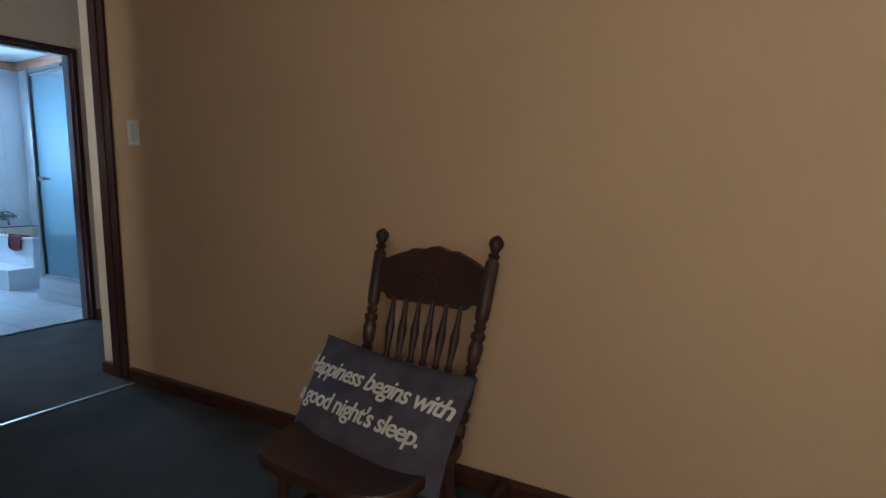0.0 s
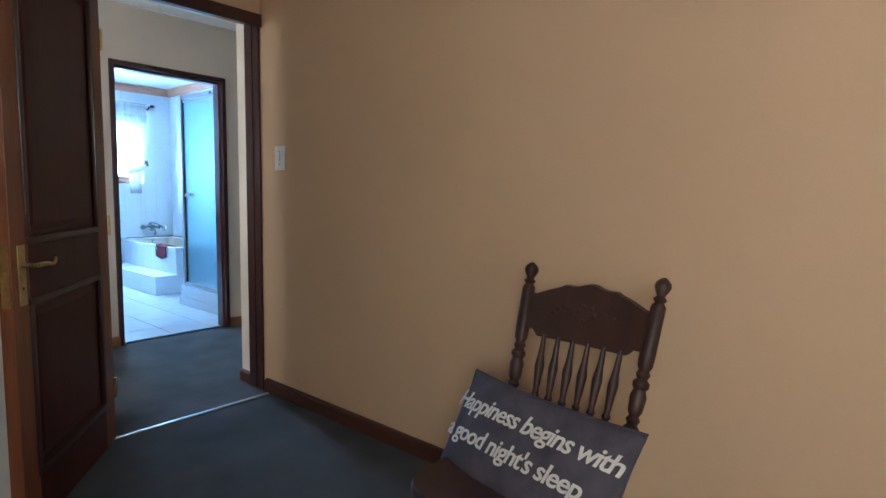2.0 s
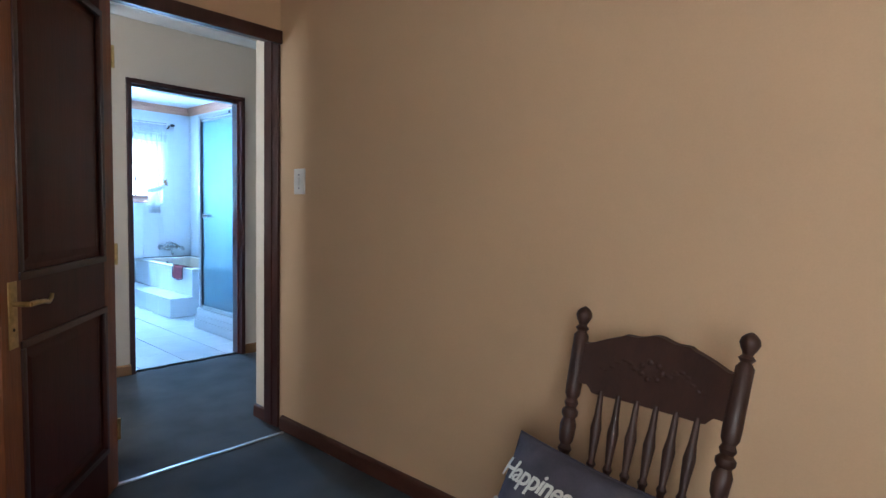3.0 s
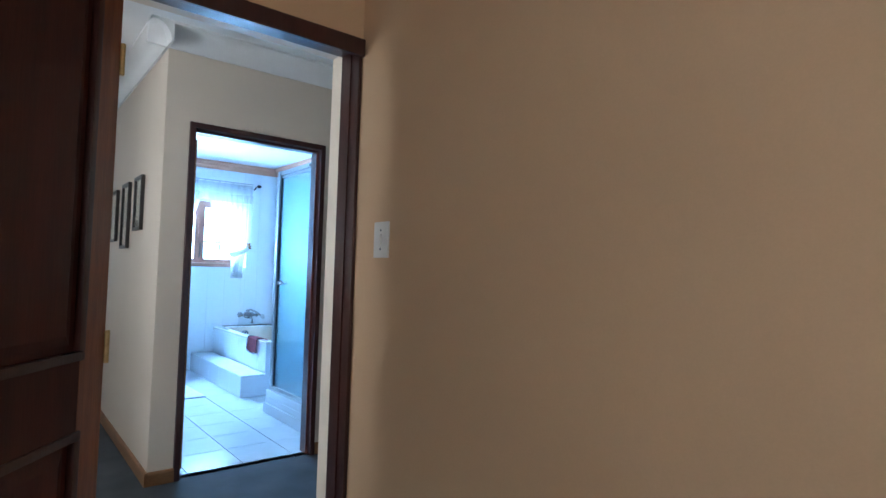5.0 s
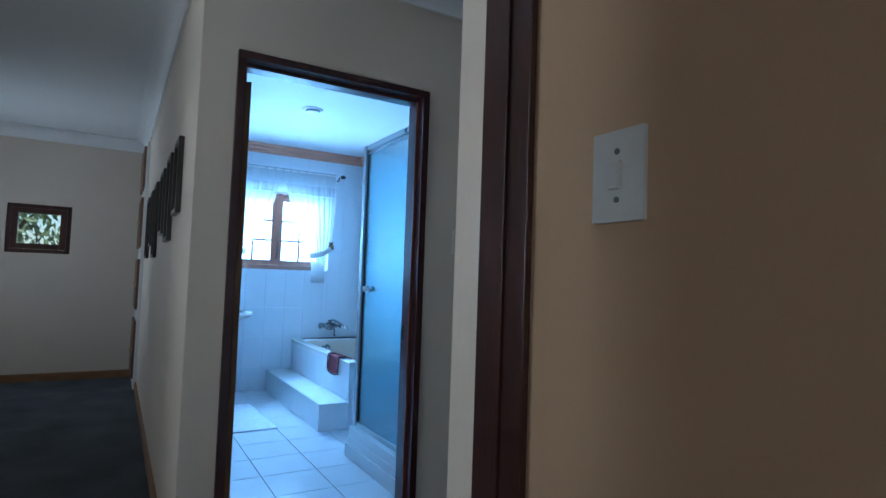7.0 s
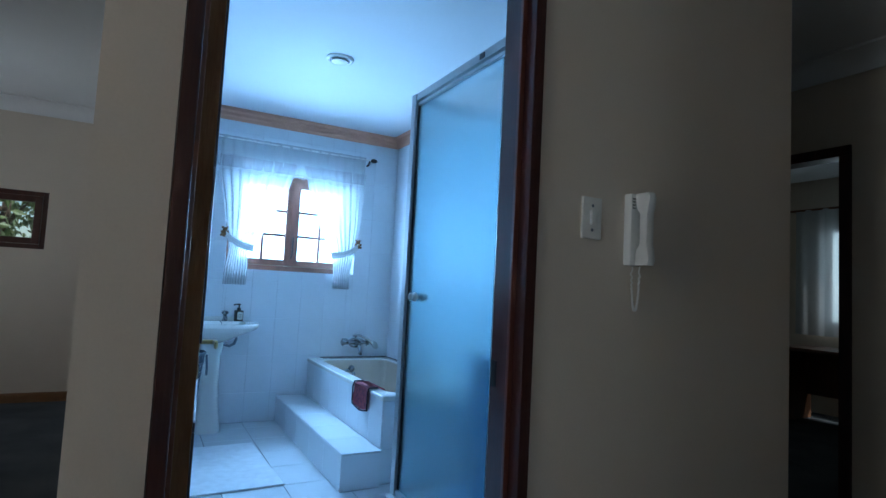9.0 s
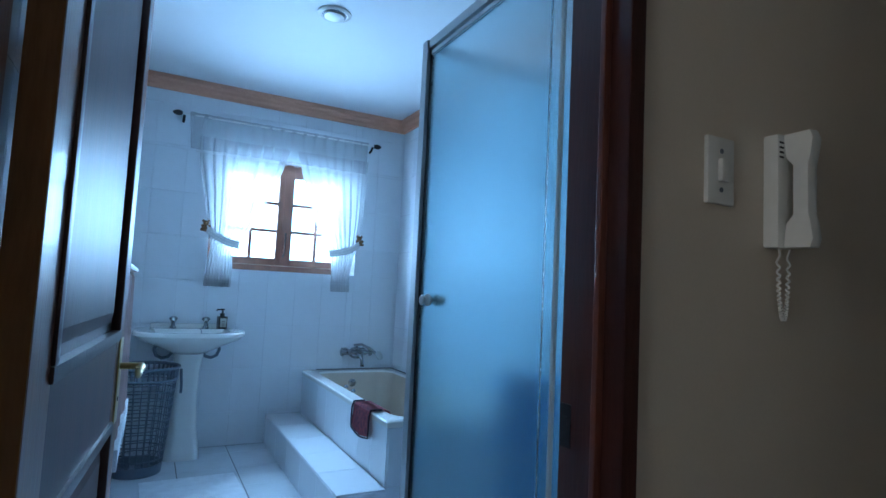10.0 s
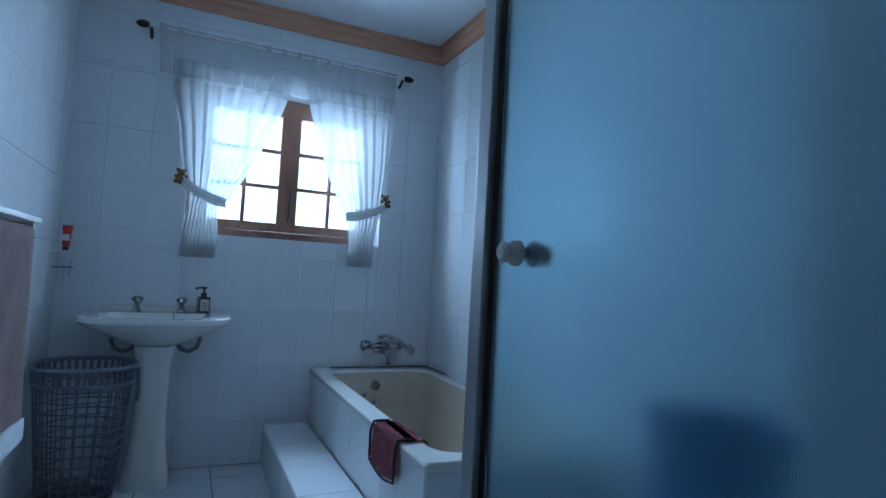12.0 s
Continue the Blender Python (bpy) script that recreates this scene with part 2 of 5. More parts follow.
def part(name, bm, material, parent, label="", smooth=True):
    ob = new(name, solid(name, bm, material, smooth))
    ob.parent = parent
    return tagged(ob, label)


def thing(name, label, category, m=None, group=""):
    ob = new(name)
    ob.empty_display_size = 0.1
    ob.matrix_world = m or Matrix()
    return tagged(ob, label, category, group)


def setting(name, bm, material, label, category, smooth=False):
    return tagged(new(name, solid(name, bm, material, smooth)), label, category, kind="structure")


def slab(axis, t0, t1, u0, u1, z0, z1, holes=()):
    """A wall: thick from t0 to t1 on axis 'x' or 'y', running u0 to u1, with rectangular holes (ua, ub, za, zb); one closed mesh."""
    us = sorted({u0, u1, *[min(max(h[i], u0), u1) for h in holes for i in (0, 1)]})
    zs = sorted({z0, z1, *[min(max(h[i], z0), z1) for h in holes for i in (2, 3)]})
    full = {(i, j) for i in range(len(us) - 1) for j in range(len(zs) - 1) if not any(h[0] < (us[i] + us[i + 1]) / 2 < h[1] and h[2] < (zs[j] + zs[j + 1]) / 2 < h[3] for h in holes)}
    bm, cache = bmesh.new(), {}

    def v(t, i, j):
        key = (t, i, j)
        if key not in cache:
            cache[key] = bm.verts.new((t, us[i], zs[j]) if axis == "x" else (us[i], t, zs[j]))
        return cache[key]

    for i, j in full:
        for t in (t0, t1):
            bm.faces.new((v(t, i, j), v(t, i + 1, j), v(t, i + 1, j + 1), v(t, i, j + 1)))
        for di, dj, a, b in ((-1, 0, (i, j), (i, j + 1)), (1, 0, (i + 1, j), (i + 1, j + 1)), (0, -1, (i, j), (i + 1, j)), (0, 1, (i, j + 1), (i + 1, j + 1))):
            if (i + di, j + dj) not in full:
                bm.faces.new((v(t0, *a), v(t1, *a), v(t1, *b), v(t0, *b)))
    return bm

# ---------------------------------------------------------------- structure
BED_H, HALL_H, BATH_H = 2.6, 2.6, 2.517
setting("ground", boxed(-2000, 2000, -2000, 2000, -0.6, -0.16), "grass", "rough green lawn outside the house", "ground")
setting("floor_bedroom", boxed(-2.83, 2.15, -2.75, 1.95, -0.12, 0.0), "carpet", "dark blue-grey carpet in the bedroom", "floor")
setting("floor_passage", boxed(-9.34, -2.83, -0.65, 1.495, -0.12, 0.0), "carpet", "dark blue-grey carpet along the passage", "floor")
setting("floor_landing", boxed(-4.52, -2.83, 1.495, 5.12, -0.12, 0.0), "carpet", "dark blue-grey carpet on the landing", "floor")
setting("floor_corridor", boxed(-8.0, -4.52, 3.615, 5.12, -0.12, 0.0), "carpet", "dark blue-grey carpet in the rear corridor", "floor")
setting("floor_study", boxed(-7.6, -3.9, 5.12, 8.35, -0.12, 0.0), "carpet", "dark blue carpet in the far room", "floor")
floor_bath = setting("floor_bathroom", boxed(-8.255, -4.52, 1.497, 3.615, -0.12, -0.004), "dark_grout", "pale ceramic tiled bathroom floor with dark joints", "floor")

setting("ceiling_bedroom", boxed(-2.98, 2.15, -2.75, 1.95, BED_H, 2.75), "white", "white painted bedroom ceiling", "ceiling")
setting("ceiling_passage", boxed(-9.34, -2.98, -0.65, 5.12, HALL_H, 2.75), "white", "white painted passage ceiling", "ceiling")
setting("ceiling_bathroom", boxed(-8.255, -4.52, 1.49, 3.615, BATH_H, 2.597), "white", "white painted bathroom ceiling", "ceiling")
setting("ceiling_study", boxed(-7.6, -3.9, 5.12, 8.35, HALL_H, 2.75), "white", "white painted ceiling of the far room", "ceiling")

D1 = (0.885, 1.815, 0.0, 2.13)
D2 = (1.584, 2.457, 0.0, 2.08)
setting("wall_bedroom_north", slab("y", 1.815, 1.95, -2.98, 2.15, 0, BED_H), "peach", "warm peach painted bedroom wall", "wall")
setting("wall_bedroom_west", slab("x", -2.98, -2.87, -1.85, 1.815, 0, BED_H, [D1]), "peach", "peach painted wall with the bedroom doorway", "wall")
setting("wall_bedroom_east", slab("x", 2.0, 2.15, -2.0, 1.815, 0, BED_H), "peach", "peach painted bedroom side wall", "wall")
setting("wall_bedroom_south", slab("y", -1.85, -1.7, -2.87, 2.0, 0, BED_H, [(0.55, 1.85, 0.95, 2.25)]), "peach", "peach painted wall with the bedroom window", "wall")
setting("wall_landing_east", slab("x", -3.12, -2.98, -0.65, 5.0, 0, HALL_H, [D1]), "cream", "cream painted landing wall with a doorway", "wall")
setting("wall_passage_north", slab("y", 1.45, 1.50, -9.19, -4.52, 0, HALL_H), "cream", "cream painted passage wall hung with pictures", "wall")
setting("wall_landing_west", slab("x", -4.52, -4.445, 1.45, 3.615, 0, HALL_H, [D2]), "cream", "cream painted wall with the bathroom doorway", "wall")
setting("wall_passage_end", slab("x", -9.34, -9.19, -0.65, 1.49, 0, HALL_H, [(0.235, 0.785, 1.31, 1.81)]), "cream", "cream painted end wall with a small window", "wall")
setting("wall_passage_south", slab("y", -0.65, -0.5, -9.19, -3.12, 0, HALL_H, [(-8.65, -7.75, 1.05, 2.15), (-4.08, -3.18, 1.05, 2.15)]), "cream", "cream painted outer wall of the passage", "wall")
setting("wall_landing_north", slab("y", 5.0, 5.12, -8.0, -2.98, 0, HALL_H, [(-5.75, -4.9, 0, 2.08)]), "cream", "cream painted wall with a far doorway", "wall")
setting("wall_corridor_end", slab("x", -8.12, -8.0, 3.615, 5.12, 0, HALL_H), "cream", "cream painted corridor end wall", "wall")
wall_b_e = setting("wall_bathroom_east", slab("x", -4.60, -4.52, 1.50, 3.615, 0, BATH_H, [D2]), "tile", "white wall beside the bathroom door", "wall")
wall_b_s = setting("wall_bathroom_south", slab("y", 1.50, 1.584, -8.005, -4.60, 0, BATH_H), "grout", "white tiled bathroom side wall", "wall")
BW = (2.13, 3.20, 1.222, 2.055)
wall_b_w = setting("wall_bathroom_west", slab("x", -8.255, -8.008, 1.49, 3.615, 0, BATH_H, [BW]), "grout", "white tiled bathroom wall with the window", "wall")
wall_b_n = setting("wall_bathroom_north", slab("y", 3.57, 3.615, -8.005, -4.60, 0, BATH_H), "grout", "white tiled wall beside bath and shower", "wall")
setting("wall_study_west", slab("x", -7.75, -7.6, 5.12, 8.35, 0, HALL_H), "cream", "pale wall of the far room", "wall")
setting("wall_study_east", slab("x", -3.9, -3.75, 5.12, 8.35, 0, HALL_H), "cream", "pale wall of the far room", "wall")
setting("wall_study_north", slab("y", 8.2, 8.35, -7.6, -3.9, 0, HALL_H, [(-6.75, -5.25, 0.9, 2.1)]), "cream", "pale wall with the far room's window", "wall")


# skirting boards
def skirt(name, a, b, out, h, t, material, label):
    prof = [(0, 0), (t, 0), (t, h * 0.82), (t * 0.75, h * 0.93), (t * 0.35, h), (0, h)]
    return setting(name, sweep(bmesh.new(), prof, a, b, out), material, label, "skirting")


skirt("baseboard_bedroom_north", (-2.84, 1.815, 0), (2.0, 1.815, 0), (0, -1, 0), 0.075, 0.02, "skirt_dark", "dark wooden skirting under the peach wall")
skirt("baseboard_bedroom_west", (-2.87, -1.7, 0), (-2.87, 0.843, 0), (1, 0, 0), 0.075, 0.02, "skirt_dark", "dark wooden skirting beside the door")
skirt("baseboard_reveal", (-3.12, 1.815, 0), (-3.005, 1.815, 0), (0, -1, 0), 0.07, 0.018, "skirt_dark", "short dark skirting in the doorway reveal")
skirt("baseboard_passage_north", (-9.19, 1.45, 0), (-4.43, 1.45, 0), (0, -1, 0), 0.075, 0.016, "skirt_light", "brown wooden skirting along the passage")
skirt("baseboard_landing_west", (-4.445, 1.435, 0), (-4.445, 1.588, 0), (1, 0, 0), 0.075, 0.016, "skirt_light", "short brown skirting beside the bathroom door")
skirt("baseboard_landing_west", (-4.445, 2.459, 0), (-4.445, 3.615, 0), (1, 0, 0), 0.075, 0.016, "skirt_light", "brown skirting under the intercom wall")
skirt("baseboard_passage_end", (-9.19, -0.5, 0), (-9.19, 1.434, 0), (1, 0, 0), 0.08, 0.016, "skirt_light", "brown skirting on the passage end wall")
skirt("baseboard_landing_north", (-4.83, 5.0, 0), (-3.12, 5.0, 0), (0, -1, 0), 0.075, 0.016, "skirt_light", "brown skirting beside the far doorway")
setting("threshold_strip", boxed(-2.795, -2.773, 0.93, 1.785, 0.0, 0.006, 0.002), "aluminium", "worn metal carpet strip across the bedroom doorway", "threshold")


# coved plaster cornices of the passage, wooden one of the bathroom
def cove(name, a, b, out, z, d, material, label, steps=6):
    prof = [(0, 0), (0, -d * 1.05), (d * 0.12, -d * 1.05), (d * 0.12, -d * 0.92)]
    prof += [(d * (0.12 + 0.78 * (1 - math.cos(t * math.pi / 2 / steps))), -d * (0.92 - 0.80 * math.sin(t * math.pi / 2 / steps))) for t in range(1, steps + 1)]
    prof += [(d, -d * 0.12), (d, 0)]
    return setting(name, sweep(bmesh.new(), prof, (a[0], a[1], z), (b[0], b[1], z), out), material, label, "cornice", True)


WC = "white coved plaster cornice under the passage ceiling"
cove("trim_cornice_passage", (-9.19, 1.45), (-4.33, 1.45), (0, -1, 0), HALL_H, 0.115, "plaster", WC)
cove("trim_cornice_landing", (-4.445, 1.335), (-4.445, 3.615), (1, 0, 0), HALL_H, 0.115, "plaster", WC)
cove("trim_cornice_end", (-9.19, -0.5), (-9.19, 1.45), (1, 0, 0), HALL_H, 0.115, "plaster", WC)
cove("trim_cornice_south", (-9.19, -0.5), (-3.12, -0.5), (0, 1, 0), HALL_H, 0.115, "plaster", WC)
cove("trim_cornice_far", (-8.0, 5.0), (-3.12, 5.0), (0, -1, 0), HALL_H, 0.115, "plaster", WC)
BC = "salmon-brown wooden cornice round the bathroom ceiling"


def wooden_cornice(a, b, out):
    prof = [(0, 0), (0, -0.095), (0.016, -0.095), (0.022, -0.075), (0.034, -0.062), (0.04, -0.04), (0.056, -0.026), (0.06, 0)]
    setting("trim_cornice_bathroom", sweep(bmesh.new(), prof, (a[0], a[1], BATH_H), (b[0], b[1], BATH_H), out), "cornice_wood", BC, "cornice")


wooden_cornice((-8.005, 1.587), (-8.005, 3.567), (1, 0, 0))
wooden_cornice((-8.005, 1.587), (-4.6, 1.587), (0, 1, 0))
wooden_cornice((-8.005, 3.567), (-4.6, 3.567), (0, -1, 0))


# ---------------------------------------------------------------- doors
def door_frame(name, label, xa, xb, ya, yb, top, w, stop_from, stop_to, lip=0.006):
    """Lining of a doorway in a wall across x: two jambs and a head with a door stop."""
    fr = tagged(new(name), label, "door frame", kind="structure")
    for nm, y0, y1, s in (("jamb", ya, ya + w, 1), ("jamb", yb - w, yb, -1)):
        bm = boxed(xa, xb, y0, y1, 0, top - w, 0.003)
        part(nm, bm, "dark_wood", fr, smooth=False)
        yy = y1 if s > 0 else y0
        # left stop takes the redder wood: its lit face is put into colour
        part("door_stop", boxed(stop_from, stop_to, min(yy, yy + s * lip), max(yy, yy + s * lip), 0, top - w - 0.016, 0.003), "red_wood" if s > 0 else "dark_wood", fr, smooth=False)
    part("head", boxed(xa, xb, ya, yb, top - w, top, 0.003), "dark_wood", fr, smooth=False)
    part("door_stop", boxed(stop_from, stop_to, ya + w, yb - w, top - w - 0.016, top - w, 0.003), "dark_wood", fr, smooth=False)
    return fr


door_frame("door_frame_1", "dark stained wooden frame of the bedroom doorway", -3.0, -2.869, 0.886, 1.813, 2.13, 0.014, -3.0, -2.925)
fr1 = bpy.data.objects["door_frame_1"]
# face boards of the bedroom side
part("architrave", boxed(-2.868, -2.846, 0.845, 0.90, 0, 2.13, 0.004), "dark_wood", fr1, smooth=False)
part("architrave", boxed(-2.868, -2.846, 0.901, 1.812, 2.065, 2.132, 0.004), "dark_wood", fr1, smooth=False)
door_frame("door_frame_2", "reddish-brown wooden frame of the bathroom doorway", -4.56, -4.431, 1.586, 2.455, 2.078, 0.032, -4.56, -4.485, 0.012)
fr2 = bpy.data.objects["door_frame_2"]
for ya, yb in ((1.5845, 1.592), (2.449, 2.4565)):
    part("rebate", boxed(-4.6025, -4.5605, ya, yb, 0, 2.07, 0.001), "dark_wood", fr2, smooth=False)
# added redder strip: light on the stop's front edge, put into colour
part("lit_stop_edge", boxed(-4.4845, -4.472, 2.408, 2.4225, 0, 2.03, 0.003), "lit_edge_wood", fr2, "red-brown lit edge of the door stop", smooth=False)
keep = part("strike_plate", boxed(-4.556, -4.530, 2.4085, 2.4108, 0.895, 0.965, 0.0008), "black_iron", fr2, "dark tarnished strike plate", smooth=False)
# the socket's darkness, put on as a black block
part("strike_hole", boxed(-4.549, -4.538, 2.4078, 2.4085, 0.915, 0.945), "seal", keep, smooth=False)


def lever(parent, x, z, y, s, back=-1):
    """Long brass plate with a scrolled lever on the face y, s the side it stands out to."""
    def by(a, b):
        return (min(y + s * a, y + s * b), max(y + s * a, y + s * b))
    plate = part("lock_plate", boxed(x - 0.022, x + 0.022, *by(0.0005, 0.004), z - 0.13, z + 0.065, 0.0015), "brass", parent, "long worn brass plate")
    bm = tube(bmesh.new(), [(x, y + s * 0.003, z), (x, y + s * 0.05, z)], 0.008)
    pts = [(x, y + s * 0.048, z), (x + back * 0.03, y + s * 0.052, z + 0.001), (x + back * 0.07, y + s * 0.052, z - 0.002), (x + back * 0.095, y + s * 0.052, z - 0.008), (x + back * 0.112, y + s * 0.052, z + 0.002), (x + back * 0.118, y + s * 0.052, z + 0.014)]
    tube(bm, pts, [0.008, 0.0085, 0.007, 0.0065, 0.006, 0.005])
    part("lever", bm, "brass", plate, "brass lever with a scrolled tip")
    # black disc paints the shaded keyhole
    hole = lathe(bmesh.new(), [(0.005, 0), (0.005, 0.0012)], pose(x, y + s * 0.004, z - 0.075, 90 if s < 0 else -90))
    part("keyhole", hole, "seal", plate)


def panel_door(label, m, width, height, latch_z):
    """Two-panel door hinged on the local z axis, running along +x, thick from y 0 to 0.04."""
    d = thing("panel_door", label, "door", m)
    st, top, mid0, mid1, bot = 0.105, 0.115, latch_z - 0.13, latch_z + 0.075, 0.2
    for x0, x1 in ((0, st), (width - st, width)):
        # redder stiles carry their lit tone in the colour, against dark panels
        part("stile", boxed(x0, x1, 0, 0.04, 0.008, height, 0.002), "red_wood", d, smooth=False)
    for z0, z1 in ((0.008, bot), (mid0, mid1), (height - top, height)):
        part("rail", boxed(st, width - st, 0.0005, 0.0395, z0, z1, 0.001), "panel_wood", d, smooth=False)
    for z0, z1 in ((bot, mid0), (mid1, height - top)):
        bm = bmesh.new()
        rings = []
        for inset, y in ((0.0, 0.014), (0.03, 0.012), (0.055, 0.005)):
            rings.append([(st + inset, y, z0 + inset), (width - st - inset, y, z0 + inset), (width - st - inset, y, z1 - inset), (st + inset, y, z1 - inset)])
        back = [[(x, 0.04 - y, z) for x, y, z in r] for r in rings]
        loft(bm, rings[::-1] + back)
        part("panel", bm, "panel_wood", d, smooth=False)
        # raised bead round the panel on both faces
        for y0, y1 in ((-0.006, 0.014), (0.026, 0.046)):
            bm = bmesh.new()
            for a, b, c, e in ((st - 0.012, width - st + 0.012, z0 - 0.012, z0 + 0.012), (st - 0.012, width - st + 0.012, z1 - 0.012, z1 + 0.012)):
                box(bm, a, b, y0, y1, c, e, 0.005)
            for a, b in ((st - 0.012, st + 0.012), (width - st - 0.012, width - st + 0.012)):
                box(bm, a, b, y0, y1, z0 + 0.012, z1 - 0.012, 0.005)
            part("bead", bm, "dark_wood", d, smooth=True)
    for y, s in ((0.0, -1), (0.04, 1)):
        lever(d, width - 0.055, latch_z, y, s)
    edge = part("lock_face", boxed(width, width + 0.002, 0.008, 0.032, latch_z - 0.13, latch_z + 0.07), "brass", d, "brass lock face", smooth=False)
    part("latch", boxed(width + 0.002, width + 0.012, 0.014, 0.026, latch_z - 0.05, latch_z - 0.015, 0.002), "brass", edge, smooth=False)
    # thin hinge edge in a paler orange-brown than the stiles
    part("hinge_edge", boxed(-0.002, -0.0002, 0.001, 0.039, 0.01, height - 0.002), "orange_wood", d, "orange-brown wooden edge", smooth=False)
    for z in (0.25, 1.0, height - 0.25):
        part("hinge", lathe(bmesh.new(), [(0.007, z - 0.045), (0.007, z + 0.045)], pose(-0.004, 0.044, 0), 10), "brass", d)
    return d


panel_door("dark stained two-panel wooden door standing ajar on the bedroom", pose(-2.80, 0.945, 0, 0, 0, -37.5), 0.80, 2.06, 0.915)
# turned over so that the hinge side is right; latch edge runs into the bathroom
panel_door("dark glossy two-panel wooden door folded open in the bathroom", pose(-4.605, 1.672, 0, 0, 0, 174.8), 0.78, 2.01, 0.93)

# the white cupboard behind the bedroom door
cup = thing("wardrobe", "tall white painted wardrobe behind the bedroom door", "wardrobe", pose(-2.86, -0.75, 0))
part("carcass", boxed(0.0, 0.54, 0, 1.30, 0, 2.1, 0.004), "plastic_white", cup, smooth=False)
for k in range(2):
    dd = part("door", boxed(0.542, 0.56, 0.01 + k * 0.645, 0.645 + k * 0.645, 0.06, 2.08, 0.003), "plastic_white", cup, smooth=False)
    part("knob", lathe(bmesh.new(), [(0.006, 0), (0.006, 0.012), (0.014, 0.02), (0.01, 0.03)], pose(0.56, 0.60 + k * 0.09, 1.0, 0, 90)), "chrome", dd)


# ---------------------------------------------------------------- windows
def wood_window(name, label, axis_pose, w, h, cols, rows, leaves, material="red_wood", depth=0.06, f=0.05):
    """Wooden casement; local x across, z up from the sill, y depth."""
    win = tagged(new(name), label, "window", kind="structure")
    win.matrix_world = axis_pose
    for a in ((0, f, 0, h), (w - f, w, 0, h), (f, w - f, 0, f), (f, w - f, h - f, h)):
        part("window_frame", boxed(a[0], a[1], 0, depth, a[2], a[3], 0.004), material, win, smooth=False)
    lw = (w - 2 * f) / leaves
    for k in range(leaves):
        x0, x1 = f + k * lw + 0.002, f + (k + 1) * lw - 0.002
        c = 0.054
        sash = new("casement")
        sash.parent = win
        for a in ((x0, x0 + c, f + 0.002, h - f - 0.002), (x1 - c, x1, f + 0.002, h - f - 0.002), (x0 + c, x1 - c, f + 0.002, f + c), (x0 + c, x1 - c, h - f - c, h - f - 0.002)):
            part("sash_bar", boxed(a[0], a[1], -0.012, depth - 0.02, a[2], a[3], 0.004), material, sash, smooth=False)
        ix0, ix1, iz0, iz1 = x0 + c, x1 - c, f + c, h - f - c
        for i in range(1, cols):
            xx = ix0 + (ix1 - ix0) * i / cols
            part("glazing_bar", boxed(xx - 0.011, xx + 0.011, -0.006, 0.03, iz0, iz1), material, sash, smooth=False)
        for j in range(1, rows):
            zz = iz0 + (iz1 - iz0) * j / rows
            part("glazing_bar", boxed(ix0, ix1, -0.004, 0.028, zz - 0.011, zz + 0.011), material, sash, smooth=False)
        pane = part("pane", boxed(ix0, ix1, 0.012, 0.016, iz0, iz1), "glass", sash, smooth=False)
        pane.visible_shadow = False
    return win


# local x runs along +y, local y runs outwards (-x)
bath_win = wood_window("window_1", "varnished wooden casement window in the bathroom", Matrix(((0, -1, 0, -8.125), (1, 0, 0, 2.13), (0, 0, 1, 1.222), (0, 0, 0, 1))), 1.07, 0.833, 2, 3, 2, "window_wood")
part("meeting_stile", boxed(0.517, 0.553, -0.017, -0.0125, 0.055, 0.778, 0.002), "window_wood", bath_win, smooth=False)
part("window_sill", boxed(0.0, 1.07, -0.125, -0.002, -0.004, 0.006), "tile", bath_win, "white tiled sill", smooth=False)
stay = tube(bmesh.new(), [(0.535, -0.02, 0.12), (0.54, -0.045, 0.16), (0.54, -0.045, 0.30)], 0.007)
part("stay", stay, "black_iron", bath_win, "dark casement stay")
wood_window("window_2", "small dark wooden window at the passage end", Matrix(((0, -1, 0, -9.205), (1, 0, 0, 0.235), (0, 0, 1, 1.31), (0, 0, 0, 1))), 0.55, 0.50, 1, 1, 1, "dark_wood", 0.08, 0.04)
wood_window("window_3", "wide wooden bedroom window", pose(1.85, -1.76, 0.95, 0, 0, 180), 1.3, 1.3, 1, 1, 2, "dark_wood")
wood_window("window_4", "wooden window in the passage's outer wall", pose(-7.75, -0.56, 1.05, 0, 0, 180), 0.9, 1.1, 1, 1, 2, "dark_wood")
wood_window("window_5", "wooden window of the passage opposite the landing", pose(-3.18, -0.56, 1.05, 0, 0, 180), 0.9, 1.1, 1, 1, 2, "dark_wood")
wood_window("window_6", "wooden window of the far room", pose(-6.75, 8.24, 0.9), 1.5, 1.2, 1, 1, 2, "dark_wood")
# door frame of the far room
fr3 = tagged(new("door_frame_3"), "dark wooden frame of the far doorway", "door frame", kind="structure")
for x0, x1 in ((-5.748, -5.69), (-4.96, -4.902)):
    part("jamb", boxed(x0, x1, 4.985, 5.115, 0, 2.02, 0.003), "dark_wood", fr3, smooth=False)
part("head", boxed(-5.748, -4.902, 4.985, 5.115, 2.02, 2.078, 0.003), "dark_wood", fr3, smooth=False)


# ---------------------------------------------------------------- bedroom: rocking chair and cushion
def turned(bm, a, b, beads, seg=12):
    """A turned spindle from a to b; beads are (fraction, radius)."""
    a, b = Vector(a), Vector(b)
    d = b - a
    m = Matrix.Translation(a) @ d.to_track_quat("Z", "Y").to_matrix().to_4x4()
    return lathe(bm, [(r, f * d.length) for f, r in beads], m, seg)


